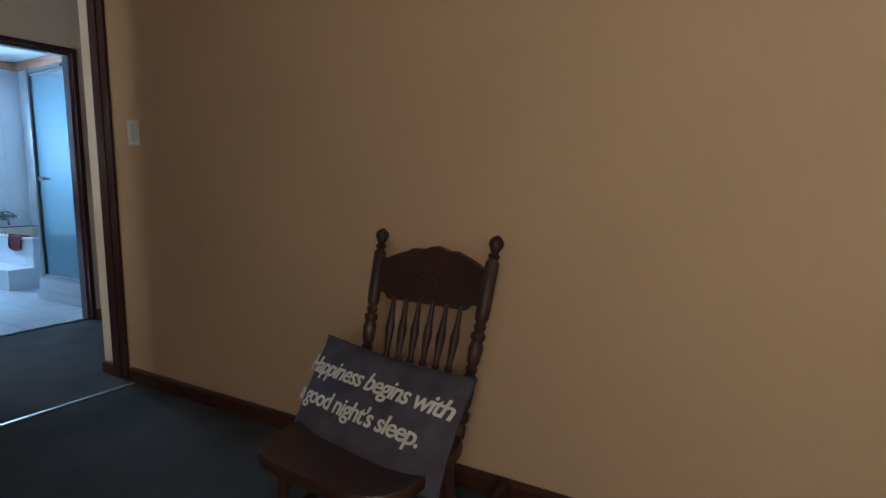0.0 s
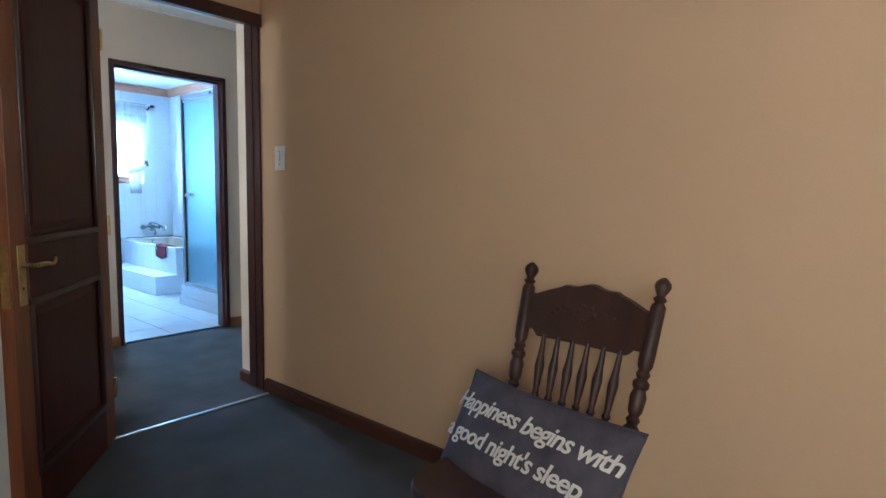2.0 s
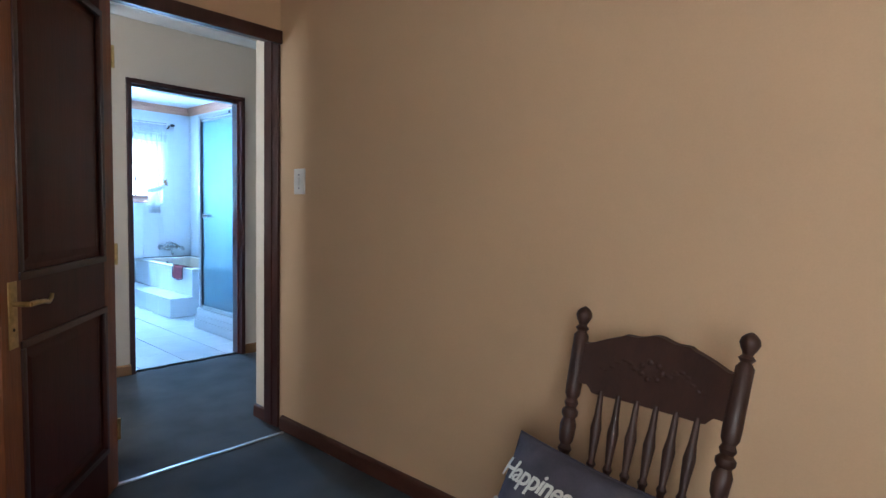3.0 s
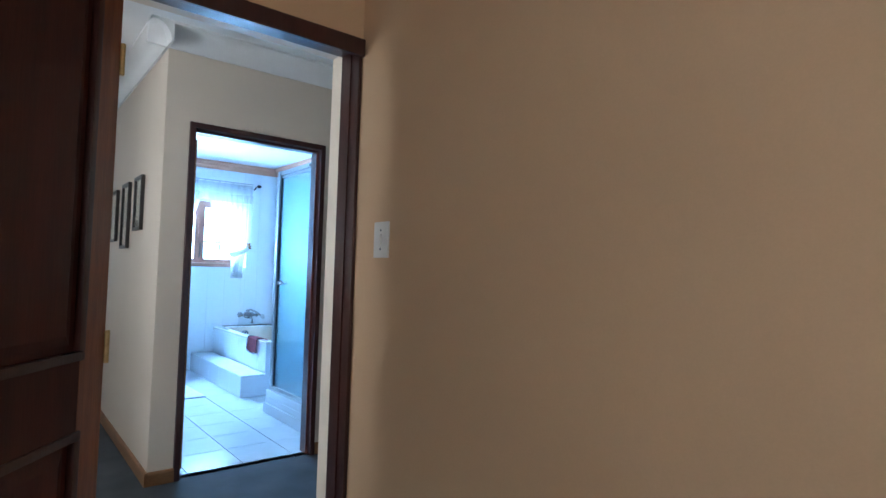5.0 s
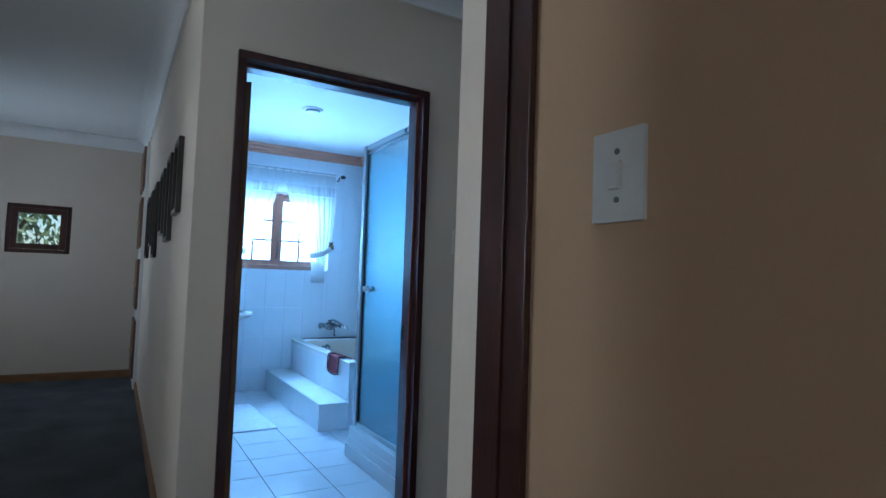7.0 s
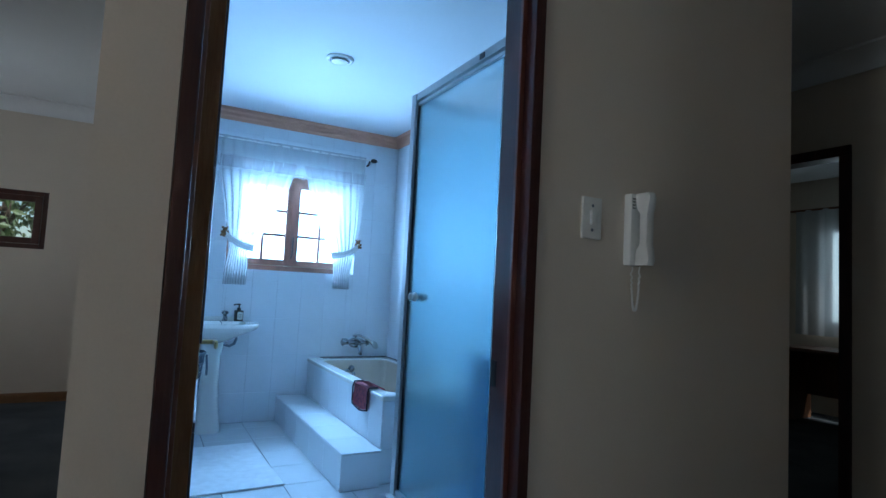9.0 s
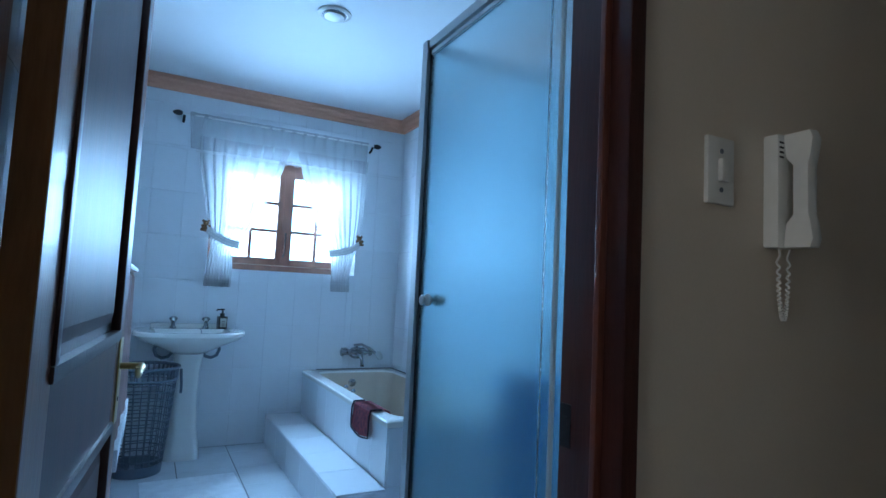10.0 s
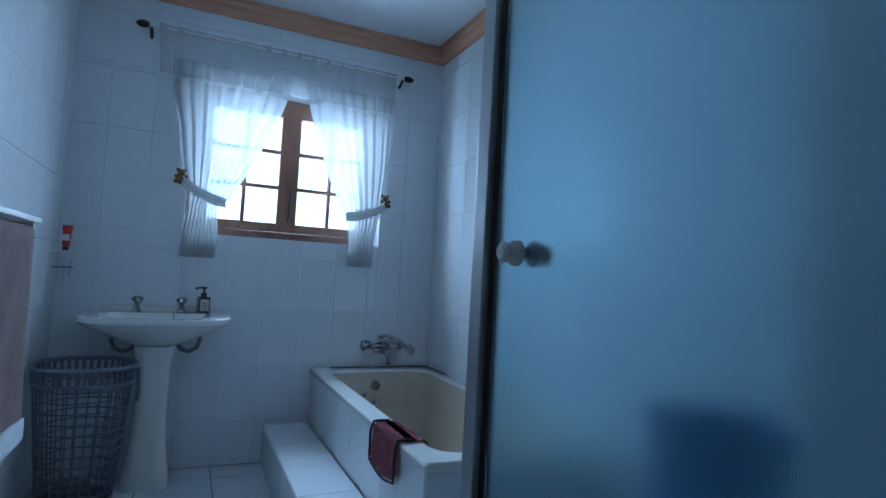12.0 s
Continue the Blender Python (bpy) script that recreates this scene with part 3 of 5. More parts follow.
POST = [(0, 0.017), (0.05, 0.018), (0.07, 0.012), (0.09, 0.021), (0.12, 0.021), (0.135, 0.013), (0.16, 0.018), (0.23, 0.021), (0.26, 0.015), (0.275, 0.021), (0.295, 0.021), (0.31, 0.013), (0.33, 0.019), (0.35, 0.013), (0.37, 0.019), (0.44, 0.022), (0.47, 0.016), (0.485, 0.022), (0.505, 0.022), (0.52, 0.014), (0.54, 0.019), (0.56, 0.014), (0.58, 0.020), (0.62, 0.021), (0.86, 0.020), (0.88, 0.012), (0.895, 0.019), (0.91, 0.011), (0.92, 0.013), (0.935, 0.018), (0.955, 0.0225), (0.975, 0.02), (0.992, 0.011), (1.0, 0.003)]
SPIN = [(0, 0.007), (0.08, 0.008), (0.2, 0.012), (0.33, 0.0145), (0.43, 0.008), (0.46, 0.0125), (0.49, 0.008), (0.6, 0.011), (0.72, 0.0145), (0.82, 0.0095), (1, 0.0065)]
LEG = [(0, 0.014), (0.15, 0.018), (0.3, 0.022), (0.42, 0.016), (0.48, 0.022), (0.54, 0.016), (0.8, 0.022), (1, 0.018)]

chair = thing("rocking_chair", "dark carved wooden rocking chair against the peach wall", "rocking chair", pose(-0.747, 1.315, 0, 0, 0, -3.5))


def back_pt(x, s):
    """A point of the raked back, s metres up it from the seat."""
    return Vector((x, 0.115 + 0.285 * s, 0.415 + 0.955 * s))


SEAT_Z = 0.41
bm = bmesh.new()
outline = []
for k in range(40):
    t = 2 * math.pi * k / 40
    c, s = math.cos(t), math.sin(t)
    w = 0.245 - 0.02 * (s > 0) * s
    outline.append((w * math.copysign(abs(c) ** 0.45, c), -0.075 + 0.215 * math.copysign(abs(s) ** 0.5, s)))
loft(bm, [[(x * f, -0.075 + (y + 0.075) * f, z) for x, y in outline] for f, z in ((0.93, SEAT_Z - 0.042), (1.0, SEAT_Z - 0.03), (1.01, SEAT_Z - 0.012), (0.985, SEAT_Z), (0.9, SEAT_Z - 0.004), (0.5, SEAT_Z - 0.012))])
part("seat", bm, "chair_wood", chair)
for sx in (-1, 1):
    part("back_post", turned(bmesh.new(), back_pt(sx * 0.186, -0.02), back_pt(sx * 0.215, 0.562), POST, 16), "chair_wood", chair)
for k in range(6):
    x = -0.125 + 0.05 * k
    part("spindle", turned(bmesh.new(), back_pt(x * 0.88 + 0.004, 0.0), back_pt(x * 1.0 + 0.004, 0.345), SPIN), "chair_wood", chair)
part("lower_rail", tube(bmesh.new(), [back_pt(-0.19, 0.02), back_pt(0.19, 0.02)], 0.014), "chair_wood", chair)
# carved crest with a shaped upper and lower edge
bm = bmesh.new()
N = 48
front, rear = [], []
for side, store in ((-1, front), (1, rear)):
    up_row, lo_row = [], []
    for k in range(N + 1):
        u = -1 + 2 * k / N
        a = abs(u)
        top = 0.456 + 0.054 * math.cos(min(1, a / 0.92) * math.pi / 2) ** 0.9 + 0.004 * math.cos(u * 14) * (a < 0.45) + (0.016 * ((a - 0.86) / 0.14) if a > 0.86 else 0)
        low = 0.334 if a < 0.70 else (0.334 + 0.02 * min(1, (a - 0.70) / 0.08))
        bend = 0.016 * (1 - u * u)
        off = side * 0.011 + bend
        up_row.append(bm.verts.new(back_pt(u * 0.208, top) + Vector((0, off, 0))))
        lo_row.append(bm.verts.new(back_pt(u * 0.208, low) + Vector((0, off, 0))))
    store += [up_row, lo_row]
for k in range(N):
    bm.faces.new((front[0][k], front[0][k + 1], front[1][k + 1], front[1][k]))
    bm.faces.new((rear[0][k], rear[1][k], rear[1][k + 1], rear[0][k + 1]))
    bm.faces.new((front[0][k], rear[0][k], rear[0][k + 1], front[0][k + 1]))
    bm.faces.new((front[1][k], front[1][k + 1], rear[1][k + 1], rear[1][k]))
for k in (0, N):
    bm.faces.new((front[0][k], front[1][k], rear[1][k], rear[0][k]))
crest = part("crest_rail", bm, "chair_wood", chair, "carved and scalloped crest rail")
bm = bmesh.new()
for k in range(7):
    t = 2 * math.pi * k / 7
    c = back_pt(0.028 * math.cos(t), 0.425 + 0.022 * math.sin(t)) + Vector((0, 0.002, 0))
    bmesh.ops.create_icosphere(bm, subdivisions=2, radius=0.0085, matrix=Matrix.Translation(c) @ Matrix.Diagonal((1, 0.5, 1, 1)))
for sx in (-1, 1):
    for j in range(9):
        t = j / 8
        c = back_pt(sx * (0.045 + 0.12 * t), 0.42 + 0.018 * math.sin(t * 7)) + Vector((0, 0.004 - 0.006 * t, 0))
        bmesh.ops.create_icosphere(bm, subdivisions=1, radius=0.007 * (1 - 0.4 * t), matrix=Matrix.Translation(c) @ Matrix.Diagonal((1.6, 0.5, 1, 1)))
part("carving", bm, "chair_wood", crest, "carved leaf ornament")
for sx in (-1, 1):
    fl, rl = Vector((sx * 0.195, -0.215, 0.07)), Vector((sx * 0.185, 0.10, 0.066))
    part("leg", turned(bmesh.new(), fl, (sx * 0.175, -0.19, SEAT_Z - 0.03), LEG), "chair_wood", chair)
    part("leg", turned(bmesh.new(), rl, (sx * 0.165, 0.07, SEAT_Z - 0.03), LEG), "chair_wood", chair)
    part("stretcher", turned(bmesh.new(), (sx * 0.188, -0.205, 0.2), (sx * 0.178, 0.09, 0.2), SPIN), "chair_wood", chair)
    pts = [(sx * 0.19, -0.40 + 0.80 * t / 24, 0.02 + 0.085 * (2 * t / 24 - 0.98) ** 2 * 0.9) for t in range(25)]
    bm = bmesh.new()
    loft(bm, [[(x - 0.013, y, z - 0.018), (x + 0.013, y, z - 0.018), (x + 0.011, y, z + 0.04), (x - 0.011, y, z + 0.04)] for x, y, z in pts])
    part("rocker", bm, "chair_wood", chair)
part("stretcher", turned(bmesh.new(), (-0.185, -0.205, 0.24), (0.185, -0.205, 0.24), SPIN), "chair_wood", chair)
part("stretcher", turned(bmesh.new(), (-0.178, 0.085, 0.24), (0.178, 0.085, 0.24), SPIN), "chair_wood", chair)

# printed cushion leaning on the chair's back
PW, PH, PT = 0.288, 0.154, 0.07


def puff(u, v):
    """Thickness of the cushion at u, v in -1..1."""
    a, b = max(0.0, 1 - u * u), max(0.0, 1 - v * v)
    return PT * (a * b) ** 0.42


CUSH = pose(-0.748, 1.290, 0.486, 60, 1, -9)
cushion = thing("cushion", "charcoal cushion with cream lettering on the rocking chair's seat", "cushion", CUSH)
bm = bmesh.new()
nu, nv = 44, 28
for s in (1, -1):
    grid = []
    for i in range(nu + 1):
        row = []
        for j in range(nv + 1):
            u, v = -1 + 2 * i / nu, -1 + 2 * j / nv
            pinch = 1 - 0.045 * (1 - u * u) * abs(v) ** 3
            x, y = u * PW * (1 - 0.05 * (1 - v * v)), v * PH * pinch * (1 - 0.04 * (1 - u * u))
            wr = 0.0028 * noise.noise((u * 4, v * 3, s)) + 0.0012 * noise.noise((u * 11, v * 9, s))
            row.append(bm.verts.new((x, y, s * puff(u, v) + wr)))
        grid.append(row)
    for i in range(nu):
        for j in range(nv):
            q = (grid[i][j], grid[i + 1][j], grid[i + 1][j + 1], grid[i][j + 1])
            bm.faces.new(q if s > 0 else q[::-1])
bmesh.ops.remove_doubles(bm, verts=bm.verts, dist=0.0008)
part("cover", bm, "pillow", cushion)
seam = []
for k in range(80):
    t = 2 * math.pi * k / 80
    c, s = math.cos(t), math.sin(t)
    q = max(abs(c), abs(s))
    u, v = c / q, s / q
    seam.append((u * PW * (1 - 0.05 * (1 - v * v)), v * PH * (1 - 0.045 * (1 - u * u)) * (1 - 0.04 * (1 - u * u)), 0))
part("piping", tube(bmesh.new(), seam, 0.0035, 6, True), "pillow", cushion)


def lettering(text, x, y, size, parent, lean=0.25, bold=0.008):
    cu = bpy.data.curves.new("words", "FONT")
    cu.body, cu.size, cu.shear, cu.extrude, cu.offset, cu.resolution_u = text, size, lean, 0.0006, bold * size, 3
    cu.space_character = 0.9
    tmp = bpy.data.objects.new("words", cu)
    scene.collection.objects.link(tmp)
    bpy.context.view_layer.update()
    me = bpy.data.meshes.new_from_object(tmp.evaluated_get(bpy.context.evaluated_depsgraph_get()))
    bpy.data.objects.remove(tmp)
    fine = bmesh.new()
    fine.from_mesh(me)
    bmesh.ops.triangulate(fine, faces=fine.faces[:])
    for _ in range(3):
        long = [e for e in fine.edges if e.calc_length() > 0.012]
        bmesh.ops.subdivide_edges(fine, edges=long, cuts=1)
        bmesh.ops.triangulate(fine, faces=fine.faces[:])
    fine.to_mesh(me)
    fine.free()
    for v in me.vertices:
        v.co.x += x
        v.co.y += y
        v.co.z += puff(v.co.x / PW, v.co.y / PH) + 0.0065
    me.materials.clear()
    me.materials.append(M["letter"])
    ob = new("lettering", me)
    ob.parent = parent
    return tagged(ob, "cream script lettering")


lettering("Happiness begins with", -0.270, 0.038, 0.0685, cushion, bold=0.016)
lettering("a good night's sleep.", -0.268, -0.048, 0.0685, cushion, bold=0.016)


# ---------------------------------------------------------------- switches and intercom
def wall_switch(label, m, w=0.046, h=0.065):
    """Local x across, y up, z out of the wall."""
    sw = thing("light_switch", label, "light switch", m)
    part("plate", boxed(-w, w, -h, h, 0.0005, 0.009, 0.003), "plastic_white", sw)
    part("rocker", boxed(-0.010, 0.010, -0.020, 0.020, 0.009, 0.019, 0.004), "plastic_white", sw)
    for y in (-0.034, 0.034):
        part("screw", lathe(bmesh.new(), [(0.0045, 0.009), (0.0045, 0.0103)], pose(0, y, 0), 10), "plastic_grey", sw)
    return sw


wall_switch("white plastic light switch on the peach wall", Matrix(((1, 0, 0, -2.681), (0, 0, -1, 1.815), (0, 1, 0, 1.345), (0, 0, 0, 1))))
wall_switch("white plastic light switch beside the bathroom door", Matrix(((0, 0, 1, -4.445), (1, 0, 0, 2.648), (0, 1, 0, 1.372), (0, 0, 0, 1))), 0.035, 0.059)
ic = thing("intercom_handset", "white plastic intercom handset hung on the cream wall", "intercom", Matrix(((0, 0, 1, -4.445), (0.82, 0, 0, 2.80), (0, 1, 0, 1.352), (0, 0, 0, 1))))
part("base", boxed(-0.028, 0.028, -0.105, 0.105, 0.0005, 0.03, 0.008), "plastic_white", ic)
bm = bmesh.new()
prof = [(-0.104, 0.030, 0.075), (-0.09, 0.030, 0.08), (-0.06, 0.034, 0.076), (-0.045, 0.046, 0.072), (0.045, 0.046, 0.072), (0.06, 0.034, 0.076), (0.09, 0.030, 0.08), (0.104, 0.030, 0.075)]
loft(bm, [[(-0.006, y, z0), (0.024, y, z0), (0.028, y, z0 + 0.01), (0.026, y, z1), (0.008, y, z1 + 0.004), (-0.008, y, z1)] for y, z0, z1 in prof])
part("receiver", bm, "plastic_white", ic)
for k in range(4):
    # shade inside the slots, set on as black strips
    part("slot", boxed(-0.024, -0.010, 0.06 + 0.009 * k, 0.063 + 0.009 * k, 0.03, 0.0315), "seal", ic, smooth=False)
cord = []
for k in range(160):
    t = k / 159
    a = t * 2 * math.pi * 34
    py = -0.105 - 0.13 * math.sin(t * math.pi) ** 0.6
    px = 0.016 + 0.02 * (2 * t - 1) * (1.0 + 0.2 * math.sin(t * math.pi))
    cord.append((px + 0.003 * math.cos(a), py, 0.018 + 0.003 * math.sin(a)))
part("coiled_cord", tube(bmesh.new(), cord, 0.0021, 5), "plastic_white", ic, "coiled white cord")


# ---------------------------------------------------------------- passage pictures and cupboard
def picture(x0, x1, z0, z1, label):
    p = thing("framed_picture", label, "picture", Matrix(((1, 0, 0, (x0 + x1) / 2), (0, 0, -1, 1.45), (0, 1, 0, (z0 + z1) / 2), (0, 0, 0, 1))), "pictures along the passage")
    w, h, f = abs(x1 - x0) / 2, (z1 - z0) / 2, 0.022
    for a in ((-w, -w + f, -h, h), (w - f, w, -h, h), (-w + f, w - f, -h, -h + f), (-w + f, w - f, h - f, h)):
        part("frame", boxed(*a, 0.0008, 0.024, 0.003), "frame_black", p, smooth=False)
    part("backing", boxed(-w + f, w - f, -h + f, h - f, 0.001, 0.008), "label", p, smooth=False)
    part("print", boxed(-w * 0.55, w * 0.55, -h * 0.6, h * 0.6, 0.008, 0.0095), "picture", p, smooth=False)
    g = part("glazing", boxed(-w + f, w - f, -h + f, h - f, 0.012, 0.0145), "glass", p, smooth=False)
    g.visible_shadow = False


picture(-5.13, -4.90, 1.45, 1.80, "small black framed picture with a pale mount")
picture(-5.58, -5.33, 1.34, 1.80, "tall black framed picture with a pale mount")
picture(-6.10, -5.80, 1.40, 1.79, "black framed picture on the cream wall")
picture(-6.75, -6.47, 1.27, 1.80, "tall black framed picture with a pale print")
picture(-7.25, -7.00, 1.37, 1.80, "black framed picture with a dull print")
picture(-7.82, -7.50, 1.28, 1.80, "narrow black framed picture near the cupboard")

lc = thing("linen_cupboard", "built-in cupboard with brown wooden doors in white surround", "cupboard", pose(-8.78, 1.45, 0))
part("surround", boxed(-0.36, 0.36, -0.03, -0.0008, 0.0, 2.46, 0.003), "plaster", lc, smooth=False)
for z0, z1 in ((0.10, 0.66), (0.78, 1.28), (1.40, 1.90), (2.0, 2.42)):
    dd = part("door", boxed(-0.33, 0.33, -0.052, -0.03, z0, z1, 0.004), "niche", lc, smooth=False)
    part("knob", lathe(bmesh.new(), [(0.006, 0), (0.006, 0.012), (0.013, 0.02), (0.009, 0.028)], pose(0.26, -0.052, (z0 + z1) / 2, 90)), "brass", dd)

# ---------------------------------------------------------------- bathroom: shower
shower = thing("shower_cubicle", "frosted glass shower cubicle with aluminium frame on a tiled kerb", "shower", pose(-5.682, 2.605, 0))
# local x from the corner post towards the door wall, local y into the cubicle
SX, SY, KZ, ST = 1.080, 0.96, 0.195, 2.08
part("tray", boxed(0.0, SX - 0.002, 0.0, SY, 0, KZ - 0.06, 0.004), "tile", shower, "white tiled shower base", smooth=False)
part("kerb", boxed(0.0, SX - 0.002, 0.004, 0.10, KZ - 0.06, KZ, 0.004), "tile", shower, "white tiled kerb", smooth=False)
part("kerb", boxed(0.0, 0.10, 0.104, SY, KZ - 0.06, KZ, 0.004), "tile", shower, "white tiled kerb", smooth=False)
part("plinth", boxed(-0.012, SX - 0.002, -0.014, -0.001, 0, 0.085, 0.003), "tile", shower, "white tile plinth", smooth=False)
GY = 0.055


def bar(name, a, material="aluminium"):
    return part(name, boxed(*a, 0.003), material, shower, smooth=False)


bar("corner_post", (-0.012, 0.030, GY - 0.02, GY + 0.022, KZ, ST))
part("rubber_seal", boxed(0.031, 0.044, GY - 0.006, GY + 0.008, KZ + 0.03, ST - 0.04), "seal", shower, "black rubber seal", smooth=False)
bar("top_rail", (0.030, SX - 0.002, GY - 0.014, GY + 0.016, ST - 0.035, ST))
bar("top_track", (0.045, SX - 0.002, GY - 0.010, GY + 0.012, ST - 0.062, ST - 0.046))
bar("bottom_rail", (0.030, SX - 0.002, GY - 0.014, GY + 0.016, KZ, KZ + 0.028))
bar("wall_channel", (SX - 0.026, SX - 0.003, GY - 0.012, GY + 0.014, KZ + 0.028, ST - 0.036))
bar("mullion", (0.788, 0.799, GY - 0.004, GY + 0.006, KZ + 0.028, ST - 0.063), "label")
bar("side_rail", (-0.010, 0.016, GY + 0.023, SY - 0.002, ST - 0.035, ST))
bar("side_rail", (-0.010, 0.016, GY + 0.023, SY - 0.002, KZ, KZ + 0.028))
pane = part("glass_door", boxed(0.046, 0.748, GY - 0.003, GY + 0.003, KZ + 0.03, ST - 0.064), "frosted", shower, "frosted glass door", smooth=False)
pane2 = part("fixed_pane", boxed(0.736, SX - 0.027, GY + 0.007, GY + 0.013, KZ + 0.03, ST - 0.064), "frosted", shower, "frosted glass side light", smooth=False)
pane3 = part("side_pane", boxed(0.0, 0.006, GY + 0.024, SY - 0.003, KZ + 0.03, ST - 0.037), "frosted", shower, "frosted glass end panel", smooth=False)
for p in (pane, pane2):
    p.visible_shadow = False
for s in (-1, 1):
    prof = [(0.008, 0.003), (0.008, 0.007), (0.015, 0.010), (0.0215, 0.016), (0.0215, 0.023), (0.015, 0.029), (0.012, 0.032), (0.016, 0.036), (0.018, 0.042), (0.011, 0.048)]
    part("knob", lathe(bmesh.new(), prof, pose(0.136, GY, 1.108, 90 if s < 0 else -90), 20), "plastic_white", shower, "round white knob")
part("track_stop", boxed(0.60, 0.635, GY - 0.018, GY - 0.0145, ST - 0.03, ST - 0.008, 0.001), "black_plastic", shower, "dark stop on the top rail", smooth=False)

mix = thing("shower_mixer", "chrome shower mixer on the tiled cubicle wall", "shower tap", Matrix(((1, 0, 0, -5.05), (0, 0, -1, 3.567), (0, 1, 0, 1.25), (0, 0, 0, 1))))
part("rose_plate", lathe(bmesh.new(), [(0.055, 0.0006), (0.055, 0.008), (0.03, 0.02)]), "chrome", mix)
part("handle", lathe(bmesh.new(), [(0.018, 0.02), (0.02, 0.06), (0.03, 0.065), (0.028, 0.09)]), "black_plastic", mix)
bin_ = thing("laundry_bin", "tall blue plastic bin standing in the shower", "bin", pose(-5.50, 3.06, KZ - 0.06))
part("body", lathe(bmesh.new(), [(0.085, 0.0), (0.09, 0.02), (0.112, 0.66), (0.128, 0.668), (0.128, 0.70), (0.106, 0.70), (0.08, 0.03)], None, 28), "plastic_blue", bin_)
part("rim_band", tube(bmesh.new(), [(0.111 * math.cos(k * math.pi / 16), 0.111 * math.sin(k * math.pi / 16), 0.56) for k in range(32)], 0.008, 6, True), "plastic_blue", bin_)

# ---------------------------------------------------------------- bathroom: bath with tiled step
TX0, TX1, TY0, TY1, TZ = -8.003, -6.33, 2.855, 3.565, 0.508
bath = thing("bathtub", "built-in cream bath with white tiled side panel", "bathtub", pose(0, 0, 0))
bm = slab("x", TX1 - 0.02, TX1, TY0, TY1, 0, TZ - 0.03)
part("end_panel", bm, "grout", bath, smooth=False)
part("side_panel", boxed(TX0, TX1 - 0.02, TY0, TY0 + 0.02, 0, TZ - 0.03), "grout", bath, smooth=False)


def rounded(x0, x1, y0, y1, r, z, k=8):
    pts = []
    for cx, cy, a in ((x1 - r, y1 - r, 0), (x0 + r, y1 - r, 90), (x0 + r, y0 + r, 180), (x1 - r, y0 + r, 270)):
        for i in range(k + 1):
            t = radians(a + 90 * i / k)
            pts.append((cx + r * math.cos(t), cy + r * math.sin(t), z))
    return pts


bm = bmesh.new()
rings = [rounded(TX0, TX1 + 0.012, TY0 - 0.012, TY1, 0.012, TZ - 0.03), rounded(TX0, TX1 + 0.014, TY0 - 0.014, TY1, 0.014, TZ - 0.006), rounded(TX0 + 0.004, TX1 + 0.008, TY0 - 0.008, TY1 - 0.004, 0.014, TZ),
         rounded(TX0 + 0.09, TX1 - 0.06, TY0 + 0.065, TY1 - 0.055, 0.10, TZ), rounded(TX0 + 0.10, TX1 - 0.07, TY0 + 0.075, TY1 - 0.065, 0.10, TZ - 0.012),
         rounded(TX0 + 0.125, TX1 - 0.13, TY0 + 0.10, TY1 - 0.09, 0.11, TZ - 0.2), rounded(TX0 + 0.16, TX1 - 0.22, TY0 + 0.135, TY1 - 0.125, 0.12, TZ - 0.36), rounded(TX0 + 0.24, TX1 - 0.32, TY0 + 0.2, TY1 - 0.19, 0.1, TZ - 0.40)]
loft(bm, rings[:5], False)
part("rim", bm, "porcelain", bath, "glossy white bath rim")
bm = bmesh.new()
loft(bm, rings[4:], False)
bm.verts.ensure_lookup_table()
bm.faces.new(bm.verts[-len(rings[0]):])
part("tub", bm, "enamel", bath, "smooth cream bath shell")
part("overflow", lathe(bmesh.new(), [(0.03, 0), (0.03, 0.004), (0.022, 0.009), (0.006, 0.010)], pose(TX0 + 0.112, 3.20, TZ - 0.085, 0, 84), 20), "chrome", bath, "chrome overflow rose")
for k in range(5):
    # black pegs paint the dark of the overflow holes
    part("slot", lathe(bmesh.new(), [(0.004, 0.0), (0.004, 0.011)], pose(TX0 + 0.113, 3.20 + 0.015 * math.cos(k * 1.257), TZ - 0.085 + 0.015 * math.sin(k * 1.257), 0, 84), 8), "seal", bath)
for yy in (TY0 + 0.068,):
    for xx in (-7.22, -7.08):
        part("grip_end", lathe(bmesh.new(), [(0.014, 0), (0.014, 0.01), (0.009, 0.018)], pose(xx, yy + 0.006, TZ + 0.001, 0), 12), "chrome", bath)
part("sealant", tube(bmesh.new(), [(TX0 + 0.008, 2.95, TZ + 0.003), (TX0 + 0.008, 3.553, TZ + 0.003), (-7.7, 3.558, TZ + 0.003)], 0.004, 6), "dark_grout", bath, "dark sealant line")

step = thing("tiled_step", "low white tiled step along the bath", "step", pose(0, 0, 0))
part("core", boxed(-8.003, -6.292, 2.606, 2.835, 0, 0.200), "dark_grout", step, smooth=False)

